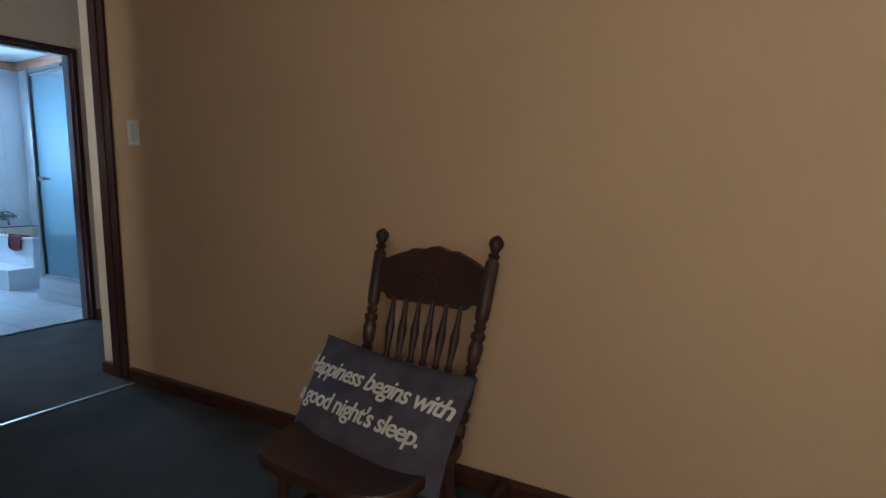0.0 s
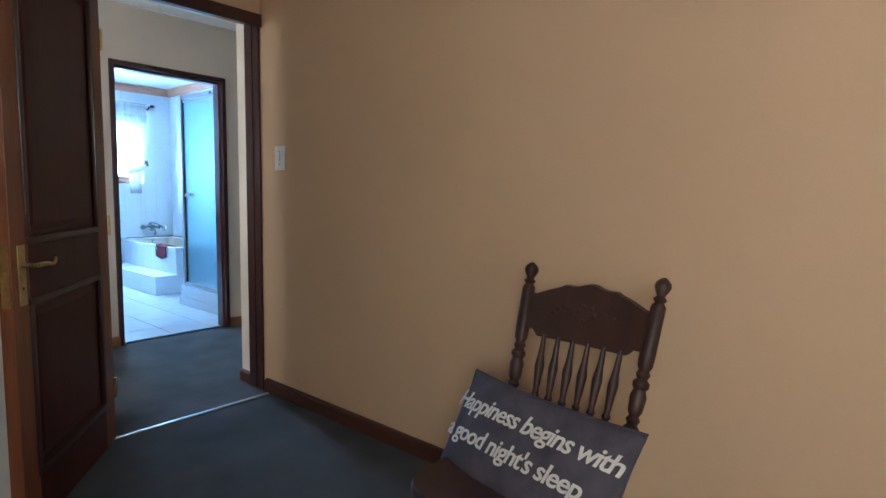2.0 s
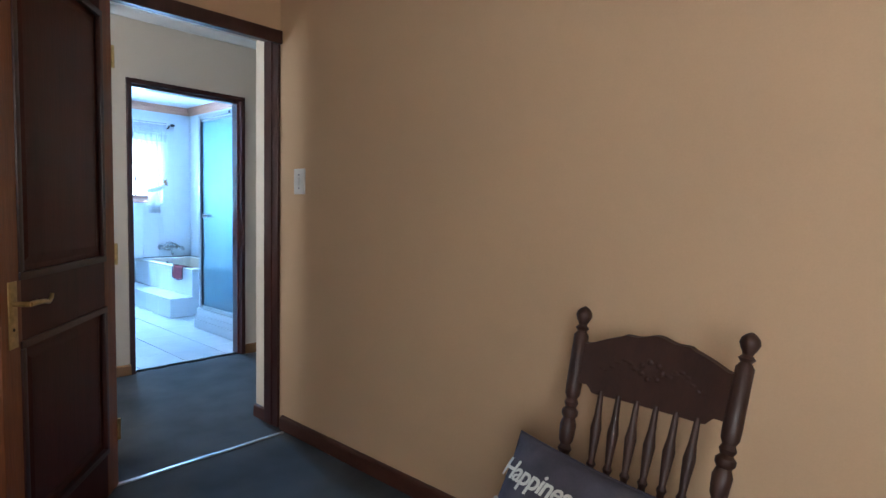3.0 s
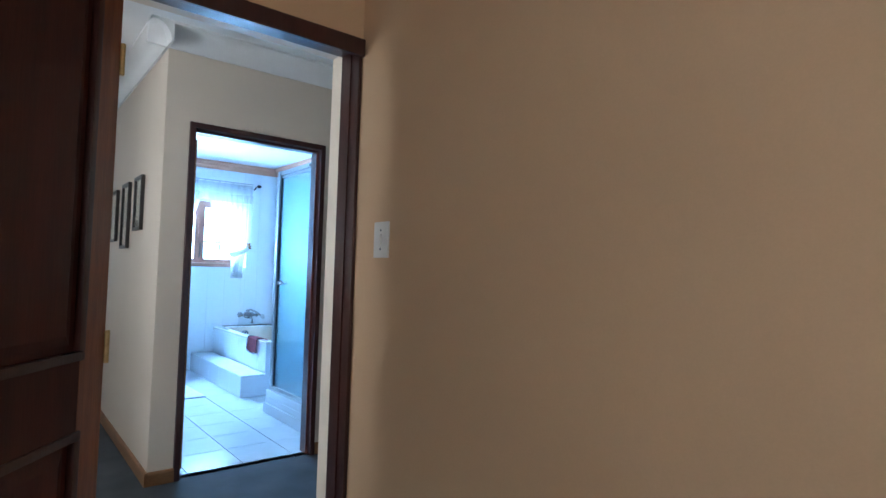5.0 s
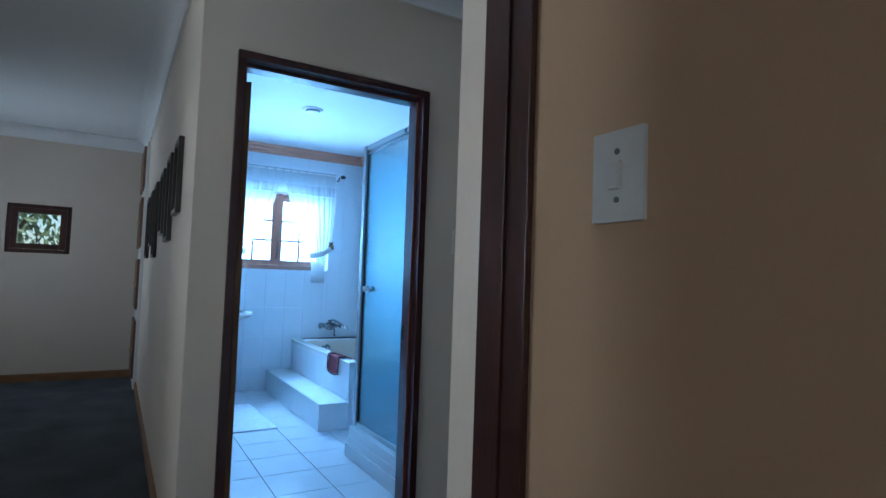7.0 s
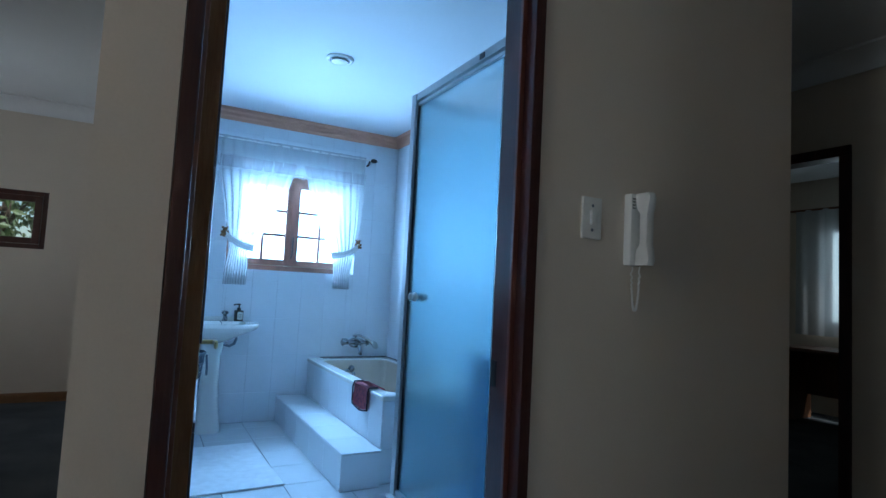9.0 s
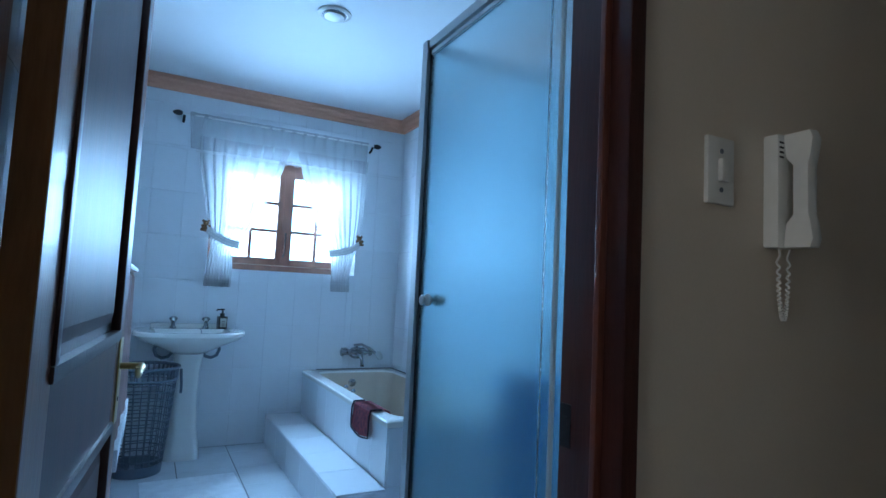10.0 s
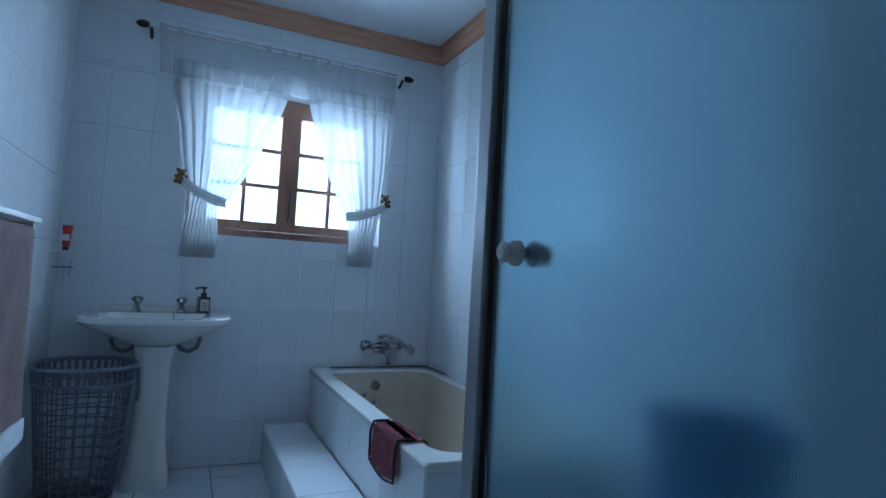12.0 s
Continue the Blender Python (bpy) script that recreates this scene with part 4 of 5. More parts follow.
# mixer tap with hand shower over the bath
tap = thing("bath_mixer", "chrome bath mixer with hand shower and hose", "tap", Matrix(((0, 0, 1, -8.003), (1, 0, 0, 3.235), (0, 1, 0, 0.645), (0, 0, 0, 1))))
bm = tube(bmesh.new(), [(-0.075, 0, 0.065), (0.075, 0, 0.065)], 0.021, 14)
for sx in (-1, 1):
    tube(bm, [(sx * 0.07, 0, 0.001), (sx * 0.07, 0, 0.065)], 0.015, 12)
    lathe(bm, [(0.03, 0.001), (0.03, 0.008), (0.018, 0.014)], pose(sx * 0.07, 0, 0), 16)
part("body", bm, "chrome", tap)
for sx in (-1, 1):
    bm = bmesh.new()
    m = pose(sx * 0.078, 0, 0.065, 0, 90 * sx)
    lathe(bm, [(0.014, 0), (0.015, 0.02), (0.026, 0.026), (0.027, 0.042), (0.012, 0.05)], m, 16)
    for a in range(4):
        tube(bm, [m @ Vector((0, 0, 0.034)), m @ Vector((0.034 * math.cos(a * math.pi / 2 + 0.4), 0.034 * math.sin(a * math.pi / 2 + 0.4), 0.034))], 0.006, 8)
    part("handle", bm, "chrome", tap)
part("spout", tube(bmesh.new(), [(0.0, -0.01, 0.07), (0.005, -0.02, 0.11), (0.012, -0.032, 0.15), (0.016, -0.058, 0.165), (0.016, -0.085, 0.166)], [0.016, 0.015, 0.014, 0.013, 0.014], 12), "chrome", tap)
part("diverter", tube(bmesh.new(), [(0.016, -0.088, 0.15), (0.016, -0.088, 0.182)], 0.010, 10), "black_plastic", tap)
part("cradle", tube(bmesh.new(), [(0.0, 0.02, 0.07), (0.0, 0.05, 0.075), (0.015, 0.065, 0.085)], 0.009, 10), "chrome", tap)
hs = part("hand_shower", tube(bmesh.new(), [(-0.03, 0.055, 0.085), (0.03, 0.062, 0.09), (0.10, 0.028, 0.10), (0.15, -0.012, 0.105)], [0.009, 0.010, 0.011, 0.012], 10), "chrome", tap)
part("rose", lathe(bmesh.new(), [(0.014, -0.012), (0.034, 0.0), (0.036, 0.010), (0.030, 0.014)], pose(0.168, -0.024, 0.105, -25, 30), 20), "aluminium", hs, "grey spray face")
hose = []
for k in range(60):
    t = k / 59
    hose.append((0.055 * math.cos(t * 4.4 * math.pi) - 0.015, 0.005 + 0.035 * math.sin(t * 4.4 * math.pi) - 0.01 * t, 0.095 + 0.022 * t))
part("hose", tube(bmesh.new(), hose, 0.006, 8), "chrome", tap, "ribbed chrome hose")

# red patterned cloth over the bath's rim
cl = thing("bath_cloth", "dark red patterned cloth draped over the bath rim", "cloth", pose(-6.655, 0, 0))
bm = bmesh.new()
prof = []
for k in range(13):
    prof.append((TY0 - 0.019, 0.39 + 0.11 * k / 12))
prof += [(TY0 - 0.018, 0.508), (TY0 - 0.008, 0.5155), (TY0 + 0.02, 0.516), (TY0 + 0.05, 0.516), (TY0 + 0.072, 0.515), (TY0 + 0.088, 0.508), (TY0 + 0.098, 0.49)]
rows = []
for i in range(15):
    u = i / 14
    row = []
    for j, (y, z) in enumerate(prof):
        hang = max(0, (0.5 - z) / 0.11)
        wob = 0.004 * math.sin(u * 9 + j * 0.4) * hang
        row.append(bm.verts.new(((u - 0.5) * 0.255 + 0.01 * hang * (u - 0.5), y - 0.002 - abs(wob) - 0.006 * hang, z - 0.02 * hang * math.sin(u * math.pi) * (j < 3))))
    rows.append(row)
for a, b in zip(rows, rows[1:]):
    for j in range(len(prof) - 1):
        bm.faces.new((a[j], b[j], b[j + 1], a[j + 1]))
bmesh.ops.solidify(bm, geom=bm.faces[:], thickness=0.005)
cloth = part("cloth", bm, "cloth_red", cl)
bm = bmesh.new()
tube(bm, [(-0.1325, TY0 - 0.0305, 0.39 + 0.11 * k / 8) if k < 8 else (-0.1285, TY0 - 0.02 + 0.012 * (k - 8), 0.519) for k in range(14)], 0.005, 6)
tube(bm, [(0.1325, TY0 - 0.0305, 0.39 + 0.11 * k / 8) if k < 8 else (0.1285, TY0 - 0.02 + 0.012 * (k - 8), 0.519) for k in range(14)], 0.005, 6)
tube(bm, [(-0.1325 + 0.265 * k / 12, TY0 - 0.0305, 0.383 - 0.02 * math.sin(k / 12 * math.pi)) for k in range(13)], 0.005, 6)
part("binding", bm, "cloth_edge", cl, "dark bound edge")

# ---------------------------------------------------------------- bathroom: basin
basin = thing("pedestal_basin", "white porcelain pedestal basin with two chrome taps", "basin", pose(-8.002, 2.05, 0))
# local x out from the wall, local y along it


def dshape(w, d, z, x0=0.0, k=24, flat=0.55):
    pts = [(x0, -w * 0.92, z)]
    for i in range(k + 1):
        t = -math.pi / 2 + math.pi * i / k
        c, s = math.cos(t), math.sin(t)
        pts.append((x0 + d * (0.30 + 0.70 * abs(c) ** 0.75) if 0 < i < k else x0 + d * 0.30, w * math.copysign(abs(s) ** flat, s), z))
    pts.append((x0, w * 0.92, z))
    return pts


bm = bmesh.new()
loft(bm, [dshape(0.10, 0.24, 0.66, 0.02), dshape(0.16, 0.33, 0.69, 0.01), dshape(0.25, 0.42, 0.735, 0.0), dshape(0.315, 0.462, 0.765, 0.0), dshape(0.335, 0.478, 0.785, 0.0), dshape(0.335, 0.478, 0.803, 0.0), dshape(0.326, 0.47, 0.812, 0.003),
          dshape(0.235, 0.335, 0.811, 0.105), dshape(0.225, 0.32, 0.800, 0.112), dshape(0.18, 0.25, 0.74, 0.135), dshape(0.08, 0.12, 0.70, 0.19)])
part("bowl", bm, "porcelain", basin, "white porcelain bowl")
part("back_ledge", boxed(0.001, 0.034, -0.235, 0.235, 0.805, 0.842, 0.012), "porcelain", basin)
bm = bmesh.new()
loft(bm, [rounded(0.07 - a, 0.07 + 2 * b, -w, w, r, z, 6) for a, b, w, r, z in ((0.0, 0.105, 0.105, 0.05, 0.0), (0.0, 0.104, 0.103, 0.05, 0.05), (0, 0.085, 0.085, 0.045, 0.16), (0, 0.075, 0.072, 0.04, 0.35), (0, 0.075, 0.075, 0.04, 0.55), (0, 0.09, 0.095, 0.045, 0.69))])
part("pedestal", bm, "porcelain", basin, "waisted porcelain pedestal")
for yy in (-0.10, 0.10):
    bm = lathe(bmesh.new(), [(0.022, 0.811), (0.020, 0.822), (0.013, 0.83), (0.013, 0.855), (0.02, 0.862), (0.022, 0.884), (0.014, 0.89)], pose(0.062, yy, 0), 16)
    for a in range(4):
        c, s = math.cos(a * math.pi / 2 + 0.5), math.sin(a * math.pi / 2 + 0.5)
        tube(bm, [(0.062, yy, 0.875), (0.062 + 0.028 * c, yy + 0.028 * s, 0.875)], 0.006, 8)
    tube(bm, [(0.062, yy, 0.842), (0.10, yy, 0.85), (0.135, yy, 0.842), (0.142, yy, 0.828)], [0.012, 0.011, 0.010, 0.010], 10)
    part("tap", bm, "chrome", basin, "chrome pillar tap")
for s in (-1, 1):
    pts = [(0.06, s * 0.19, 0.715), (0.06, s * 0.20, 0.67), (0.06, s * 0.185, 0.632), (0.06, s * 0.15, 0.615), (0.06, s * 0.115, 0.625), (0.06, s * 0.09, 0.655)]
    part("supply_pipe", tube(bmesh.new(), pts, 0.011, 8), "plastic_grey", basin, "grey supply pipe")
part("plug_chain", tube(bmesh.new(), [(0.09, 0.06, 0.815), (0.12, 0.065, 0.812), (0.14, 0.07, 0.80), (0.15, 0.068, 0.775)], 0.003, 6), "chrome", basin)

soap = thing("soap_dispenser", "square dark soap bottle with pale label on the basin", "soap bottle", pose(-7.935, 2.252, 0.812, 0, 0, 12))
part("bottle", boxed(-0.028, 0.028, -0.028, 0.028, 0, 0.085, 0.006), "amber", soap)
part("label", boxed(0.0282, 0.0292, -0.021, 0.021, 0.012, 0.072), "label", soap, "pale paper label", smooth=False)
for k, w in enumerate((0.010, 0.014, 0.008)):
    part("print_bar", boxed(0.0292, 0.0297, -w, w, 0.05 - 0.012 * k, 0.053 - 0.012 * k), "amber", soap, smooth=False)
bm = lathe(bmesh.new(), [(0.015, 0.085), (0.015, 0.105), (0.006, 0.107), (0.006, 0.125), (0.013, 0.127), (0.013, 0.137)], None, 14)
tube(bm, [(0.0, 0, 0.132), (0.0, -0.035, 0.130), (0.0, -0.042, 0.122)], 0.005, 8)
part("pump", bm, "black_plastic", soap, "black pump")

# laundry basket of plastic lattice
lb = thing("laundry_basket", "tall grey plastic lattice laundry basket beside the basin", "laundry basket", pose(-7.58, 1.80, 0))
LH, R0, R1 = 0.63, 0.132, 0.188


def lr(z):
    return R0 + (R1 - R0) * z / LH


part("base", lathe(bmesh.new(), [(R0 - 0.01, 0), (R0 + 0.004, 0.004), (R0 + 0.008, 0.06), (R0 + 0.002, 0.062), (R0 - 0.006, 0.012)], None, 32), "plastic_grey", lb)
for k in range(26):
    t = 2 * math.pi * k / 26
    c, s = math.cos(t), math.sin(t)
    part("upright", tube(bmesh.new(), [(lr(0.05) * c, lr(0.05) * s, 0.05), (lr(0.54) * c, lr(0.54) * s, 0.54)], 0.0035, 5), "plastic_grey", lb)
for j in range(11):
    z = 0.09 + 0.0435 * j
    part("hoop", tube(bmesh.new(), [(lr(z) * math.cos(2 * math.pi * i / 36), lr(z) * math.sin(2 * math.pi * i / 36), z) for i in range(36)], 0.0038, 5, True), "plastic_grey", lb)
for z, r in ((0.545, 0.008), (0.612, 0.010)):
    part("rim", tube(bmesh.new(), [((lr(z) + 0.004) * math.cos(2 * math.pi * i / 40), (lr(z) + 0.004) * math.sin(2 * math.pi * i / 40), z) for i in range(40)], r, 8, True), "plastic_grey", lb)
for k in range(40):
    t = 2 * math.pi * k / 40
    c, s = math.cos(t), math.sin(t)
    part("rim_bar", tube(bmesh.new(), [(lr(0.545) * c, lr(0.545) * s, 0.545), (lr(0.61) * c, lr(0.61) * s, 0.61)], 0.007, 5), "plastic_grey", lb)
bt = part("drop_handle", tube(bmesh.new(), [(0.03, R1 + 0.012, 0.60), (0.03, R1 + 0.02, 0.50), (0.05, R1 + 0.018, 0.46)], 0.008, 8), "plastic_grey", lb)

# wall cabinet, towel rail and shelf on the side wall
cab = thing("wall_cabinet", "small white bathroom cabinet with mirrored door", "cabinet", pose(-6.10, 1.587, 1.385))
part("body", boxed(-0.34, 0.0, 0.0008, 0.095, 0, 0.295, 0.004), "plastic_white", cab, smooth=False)
dd = part("door", boxed(-0.338, -0.002, 0.0965, 0.112, 0.004, 0.291, 0.004), "plastic_white", cab, smooth=False)
part("mirror", boxed(-0.29, -0.05, 0.112, 0.1135, 0.04, 0.255), "chrome", dd, "framed mirror", smooth=False)
part("mirror_frame", boxed(-0.30, -0.29, 0.112, 0.118, 0.03, 0.265, 0.002), "aluminium", dd, smooth=False)
part("mirror_frame", boxed(-0.05, -0.04, 0.112, 0.118, 0.03, 0.265, 0.002), "aluminium", dd, smooth=False)
part("handle", tube(bmesh.new(), [(-0.025, 0.113, 0.03), (-0.025, 0.13, 0.035), (-0.025, 0.13, 0.065), (-0.025, 0.113, 0.07)], 0.004, 8), "chrome", dd)

rail = thing("towel_rail", "white wall shelf with towel bar", "towel rail", pose(-6.1, 1.587, 1.15))
part("shelf", boxed(-0.80, 0.45, 0.0008, 0.15, 0.012, 0.028, 0.004), "plastic_white", rail, smooth=False)
part("bar", tube(bmesh.new(), [(-0.79, 0.12, -0.012), (0.44, 0.12, -0.012)], 0.009, 10), "plastic_white", rail)
for xx in (-0.78, 0.43):
    part("bracket", boxed(xx - 0.01, xx + 0.01, 0.0008, 0.135, -0.03, 0.0118, 0.003), "plastic_white", rail, smooth=False)


def hung_towel(x0, x1, drop, label, seed):
    t = thing("towel", label, "towel", pose(0, 1.587, 0), "towels on the rail")
    rng = random.Random(seed)
    ph = rng.random() * 6
    bm = bmesh.new()
    rows = []
    nx, path = 26, []
    for k in range(18):
        path.append((0.138, 1.128 - drop + drop * k / 18, 1.0 - k / 18))
    path += [(0.137, 1.140, 0), (0.130, 1.150, 0), (0.120, 1.153, 0), (0.110, 1.150, 0), (0.103, 1.140, 0)]
    for k in range(14):
        path.append((0.101, 1.128 - drop * 0.85 * k / 13, k / 14))
    for i in range(nx + 1):
        u = i / nx
        row = []
        for y, z, h in path:
            fold = 0.007 * math.sin(u * 17 + ph + 1.2 * h) * h
            row.append(bm.verts.new((x0 + (x1 - x0) * u + 0.01 * h * math.sin(ph + u * 5), y + fold + (0.004 if y > 0.12 else -0.004) * h, z)))
        rows.append(row)
    for a, b in zip(rows, rows[1:]):
        for j in range(len(path) - 1):
            bm.faces.new((a[j], b[j], b[j + 1], a[j + 1]))
    bmesh.ops.solidify(bm, geom=bm.faces[:], thickness=0.006)
    part("cloth", bm, "towel", t)
    bm = bmesh.new()
    box(bm, min(x0, x1), max(x0, x1), 0.140, 0.157, 1.128 - drop - 0.06, 1.128 - drop + 0.004, 0.003)
    part("hem", bm, "towel_white", t, "pale hem")


hung_towel(-6.22, -5.72, 0.50, "dusty pink bath towel hanging on the rail", 1)
hung_towel(-6.88, -6.30, 0.57, "dusty pink hand towel hanging beside the other", 2)

sh = thing("glass_shelf", "small clear shelf in the tiled corner", "shelf", pose(-7.905, 1.587, 1.085))
part("shelf", boxed(-0.06, 0.06, 0.0008, 0.09, 0, 0.008, 0.002), "plastic_white", sh, smooth=False)
tp = thing("toothpaste_tube", "red and white tube standing on the small shelf", "tube", pose(-7.905, 1.635, 1.093, 0, -8, 0))
part("cap", lathe(bmesh.new(), [(0.013, 0), (0.013, 0.018)], None, 12), "black_plastic", tp)
bm = bmesh.new()
loft(bm, [[(0.016 * math.cos(t * math.pi / 6), w * math.sin(t * math.pi / 6), z) for t in range(12)] for w, z in ((0.014, 0.018), (0.016, 0.03), (0.018, 0.08))] + [[(0.003 * math.cos(t * math.pi / 6), 0.022 * math.sin(t * math.pi / 6), 0.12) for t in range(12)]])
part("tube_body", bm, "red_plastic", tp)
part("band", boxed(0.0165, 0.018, -0.014, 0.014, 0.045, 0.075), "plastic_white", tp, smooth=False)
tm = thing("tumbler", "clear glass tumbler holder under the shelf", "tumbler", pose(-7.905, 1.635, 0.965))
part("glass", lathe(bmesh.new(), [(0.024, 0), (0.03, 0.09), (0.028, 0.09), (0.022, 0.006)], None, 18), "glass", tm)
part("holder", tube(bmesh.new(), [(0.033 * math.cos(i * math.pi / 10), 0.033 * math.sin(i * math.pi / 10), 0.05) for i in range(20)], 0.004, 6, True), "chrome", tm)
part("arm", tube(bmesh.new(), [(0, -0.0475, 0.05), (0, -0.033, 0.05)], 0.005, 6), "chrome", tm)

bmat = thing("bath_mat", "white rectangular cotton bath mat on the tiles", "bath mat", pose(-6.925, 2.085, 0, 0, 0, 2))
part("mat_body", boxed(-0.44, 0.44, -0.25, 0.25, 0.0005, 0.012, 0.005), "mat_white", bmat)

# ceiling extractor
vent = thing("ceiling_vent", "round white extractor vent in the bathroom ceiling", "vent", pose(-6.51, 2.51, BATH_H))
part("flange", lathe(bmesh.new(), [(0.085, -0.0008), (0.085, -0.008), (0.07, -0.014), (0.062, -0.010)], None, 28), "plastic_white", vent)
# dark grey disc paints the shaded gap round the vent's centre
part("gap", lathe(bmesh.new(), [(0.062, -0.0005), (0.062, -0.0105)], None, 28), "plastic_grey", vent)
part("disc", lathe(bmesh.new(), [(0.05, -0.011), (0.05, -0.020), (0.03, -0.025), (0.004, -0.026)], None, 28), "plastic_white", vent)

# ---------------------------------------------------------------- bathroom: curtains
CX = -7.94


def fold_sheet(bm, rows_yz, nu, amp, waves, ph, x=CX):
    """Cloth from rows of (y left, y right, z)."""
    grid = []
    for y0, y1, z in rows_yz:
        w = y1 - y0
        grid.append([bm.verts.new((x + amp * math.sin(i / nu * waves * 2 * math.pi + ph) * (0.55 + 0.45 * math.sin(i * 0.7 + ph)) + 0.25 * amp * math.sin(i / nu * waves * 5.3), y0 + w * i / nu, z)) for i in range(nu + 1)])
    for a, b in zip(grid, grid[1:]):
        for i in range(nu):
            bm.faces.new((a[i], a[i + 1], b[i + 1], b[i]))
    return grid


pole = thing("curtain_pole", "thin white curtain pole with black iron ends", "curtain pole", pose(0, 0, 0))
part("rod", tube(bmesh.new(), [(CX, 1.90, 2.262), (CX, 3.28, 2.262)], 0.006, 8), "plastic_white", pole)
for yy, s in ((1.90, -1), (3.28, 1)):
    e = part("finial", lathe(bmesh.new(), [(0.010, 0), (0.016, 0.008), (0.02, 0.03), (0.014, 0.05), (0.004, 0.062)], pose(CX, yy, 2.262, 90 if s < 0 else -90), 14), "black_iron", pole, "black iron finial")
    part("bracket", tube(bmesh.new(), [(-8.004, yy - s * 0.01, 2.222), (CX - 0.03, yy - s * 0.01, 2.227), (CX, yy - s * 0.01, 2.25)], 0.009, 8), "black_iron", pole)

val = thing("curtain_valance", "sheer white valance with a scalloped lace hem", "curtain", pose(0, 0, 0))
bm = bmesh.new()
rows_v = [(1.945 + 0.02 * t, 3.235 - 0.01 * t, 2.282 - 0.252 * t) for t in [k / 10 for k in range(11)]]
fold_sheet(bm, rows_v, 150, 0.011, 15, 0.4)
part("cloth", bm, "valance", val)
bm = bmesh.new()
nb = 90
for k in range(nb):
    y = 2.0 + 1.2 * (k + 0.5) / nb
    z = 2.028 - 0.006 * math.sin(k * 0.9) + 0.004 * math.sin(k * 0.23)
    xx = CX + 0.011 * math.sin(k * 1.05)
    ring = [(xx, y + 0.007 * math.cos(a * math.pi / 4), z - 0.006 + 0.009 * math.sin(a * math.pi / 4)) for a in range(8)]
    tube(bm, ring, 0.0024, 4, True)
part("lace_hem", bm, "lace", val, "lace scallop hem")


def lerp_rows(keys, n):
    out = []
    for a, b in zip(keys, keys[1:]):
        for k in range(n):
            t = k / n
            s = t * t * (3 - 2 * t) * 0.4 + t * 0.6
            out.append(tuple(p + (q - p) * (s if i < 2 else t) for i, (p, q) in enumerate(zip(a, b))))
    return out + [keys[-1]]


def tied_curtain(keys, band, bear_at, label, ph):
    c = thing("tied_curtain", label, "curtain", pose(0, 0, 0), "curtains of the bathroom window")
    bm = bmesh.new()
    fold_sheet(bm, lerp_rows(keys, 8), 70, 0.013, 9, ph, CX - 0.018)
    part("cloth", bm, "sheer", c)
    # lace insertion near the hem
    y0, y1, z = keys[-1]
    bm = bmesh.new()
    for r in range(3):
        for k in range(10):
            yy, zz = y0 + (y1 - y0) * (k + 0.5) / 10, z + 0.012 + r * 0.022
            tube(bm, [(CX - 0.002, yy + 0.005 * math.cos(a * math.pi / 3), zz + 0.009 * math.sin(a * math.pi / 3)) for a in range(6)], 0.002, 4, True)
    part("lace_hem", bm, "lace", c, "lace hem")
    (ya, za), (yb, zb) = band
    bm = bmesh.new()
    segs = 14
    fr = []
    for k in range(segs + 1):
        t = k / segs
        y, zc = ya + (yb - ya) * t, za + (zb - za) * t - 0.02 * math.sin(t * math.pi)
        xx = CX + 0.012 + 0.022 * math.sin(t * math.pi)
        fr.append([(xx, y, zc - 0.028), (xx + 0.004, y, zc - 0.028), (xx + 0.004, y, zc + 0.028), (xx, y, zc + 0.028)])
    loft(bm, fr)
    tb = part("tieback", bm, "lace", c, "white lace tie-back")
    bm = bmesh.new()
    for k in range(1, segs):
        t = k / segs
        y, zc = ya + (yb - ya) * t, za + (zb - za) * t - 0.02 * math.sin(t * math.pi)
        xx = CX + 0.018 + 0.022 * math.sin(t * math.pi)
        for dz in (-0.012, 0.012):
            bmesh.ops.create_icosphere(bm, subdivisions=1, radius=0.006, matrix=Matrix.Translation((xx, y, zc + dz)))
    part("beading", bm, "plastic_white", tb)
    y, z = bear_at
    orn = thing("tieback_ornament", "small brown furry tie-back ornament on the tiled wall", "ornament", pose(-7.975, y, z), "curtain ornaments")
    bm = bmesh.new()
    for px, py, pz, r in ((0.03, 0, -0.008, 0.026), (0.035, 0, 0.026, 0.019), (0.03, -0.017, 0.042, 0.009), (0.03, 0.017, 0.042, 0.009), (0.04, -0.024, -0.02, 0.011), (0.04, 0.024, -0.02, 0.011), (0.045, -0.022, 0.006, 0.010), (0.045, 0.022, 0.006, 0.010)):
        bmesh.ops.create_icosphere(bm, subdivisions=2, radius=r, matrix=Matrix.Translation((px, py, pz)))
    me = solid("tieback_ornament", bm, "bear", True)
    bear = new("body", me)
    bear.parent = orn
    part("peg", tube(bmesh.new(), [(-0.028, 0, 0), (0.02, 0, 0)], 0.006, 8), "brass", orn)


tied_curtain([(2.02, 2.64, 2.13), (2.025, 2.605, 2.005), (2.085, 2.48, 1.68), (2.13, 2.36, 1.44), (2.14, 2.285, 1.367), (2.12, 2.295, 1.225), (2.115, 2.29, 1.10)], ((2.105, 1.488), (2.325, 1.393)), (2.10, 1.503), "sheer white curtain drawn aside and tied back", 0.3)
tied_curtain([(2.69, 3.245, 2.13), (2.725, 3.24, 2.005), (2.83, 3.225, 1.68), (2.935, 3.195, 1.44), (2.99, 3.17, 1.367), (3.0, 3.145, 1.225), (3.0, 3.15, 1.10)], ((3.205, 1.472), (2.97, 1.383)), (3.207, 1.492), "sheer white curtain tied back beside the bath", 1.7)

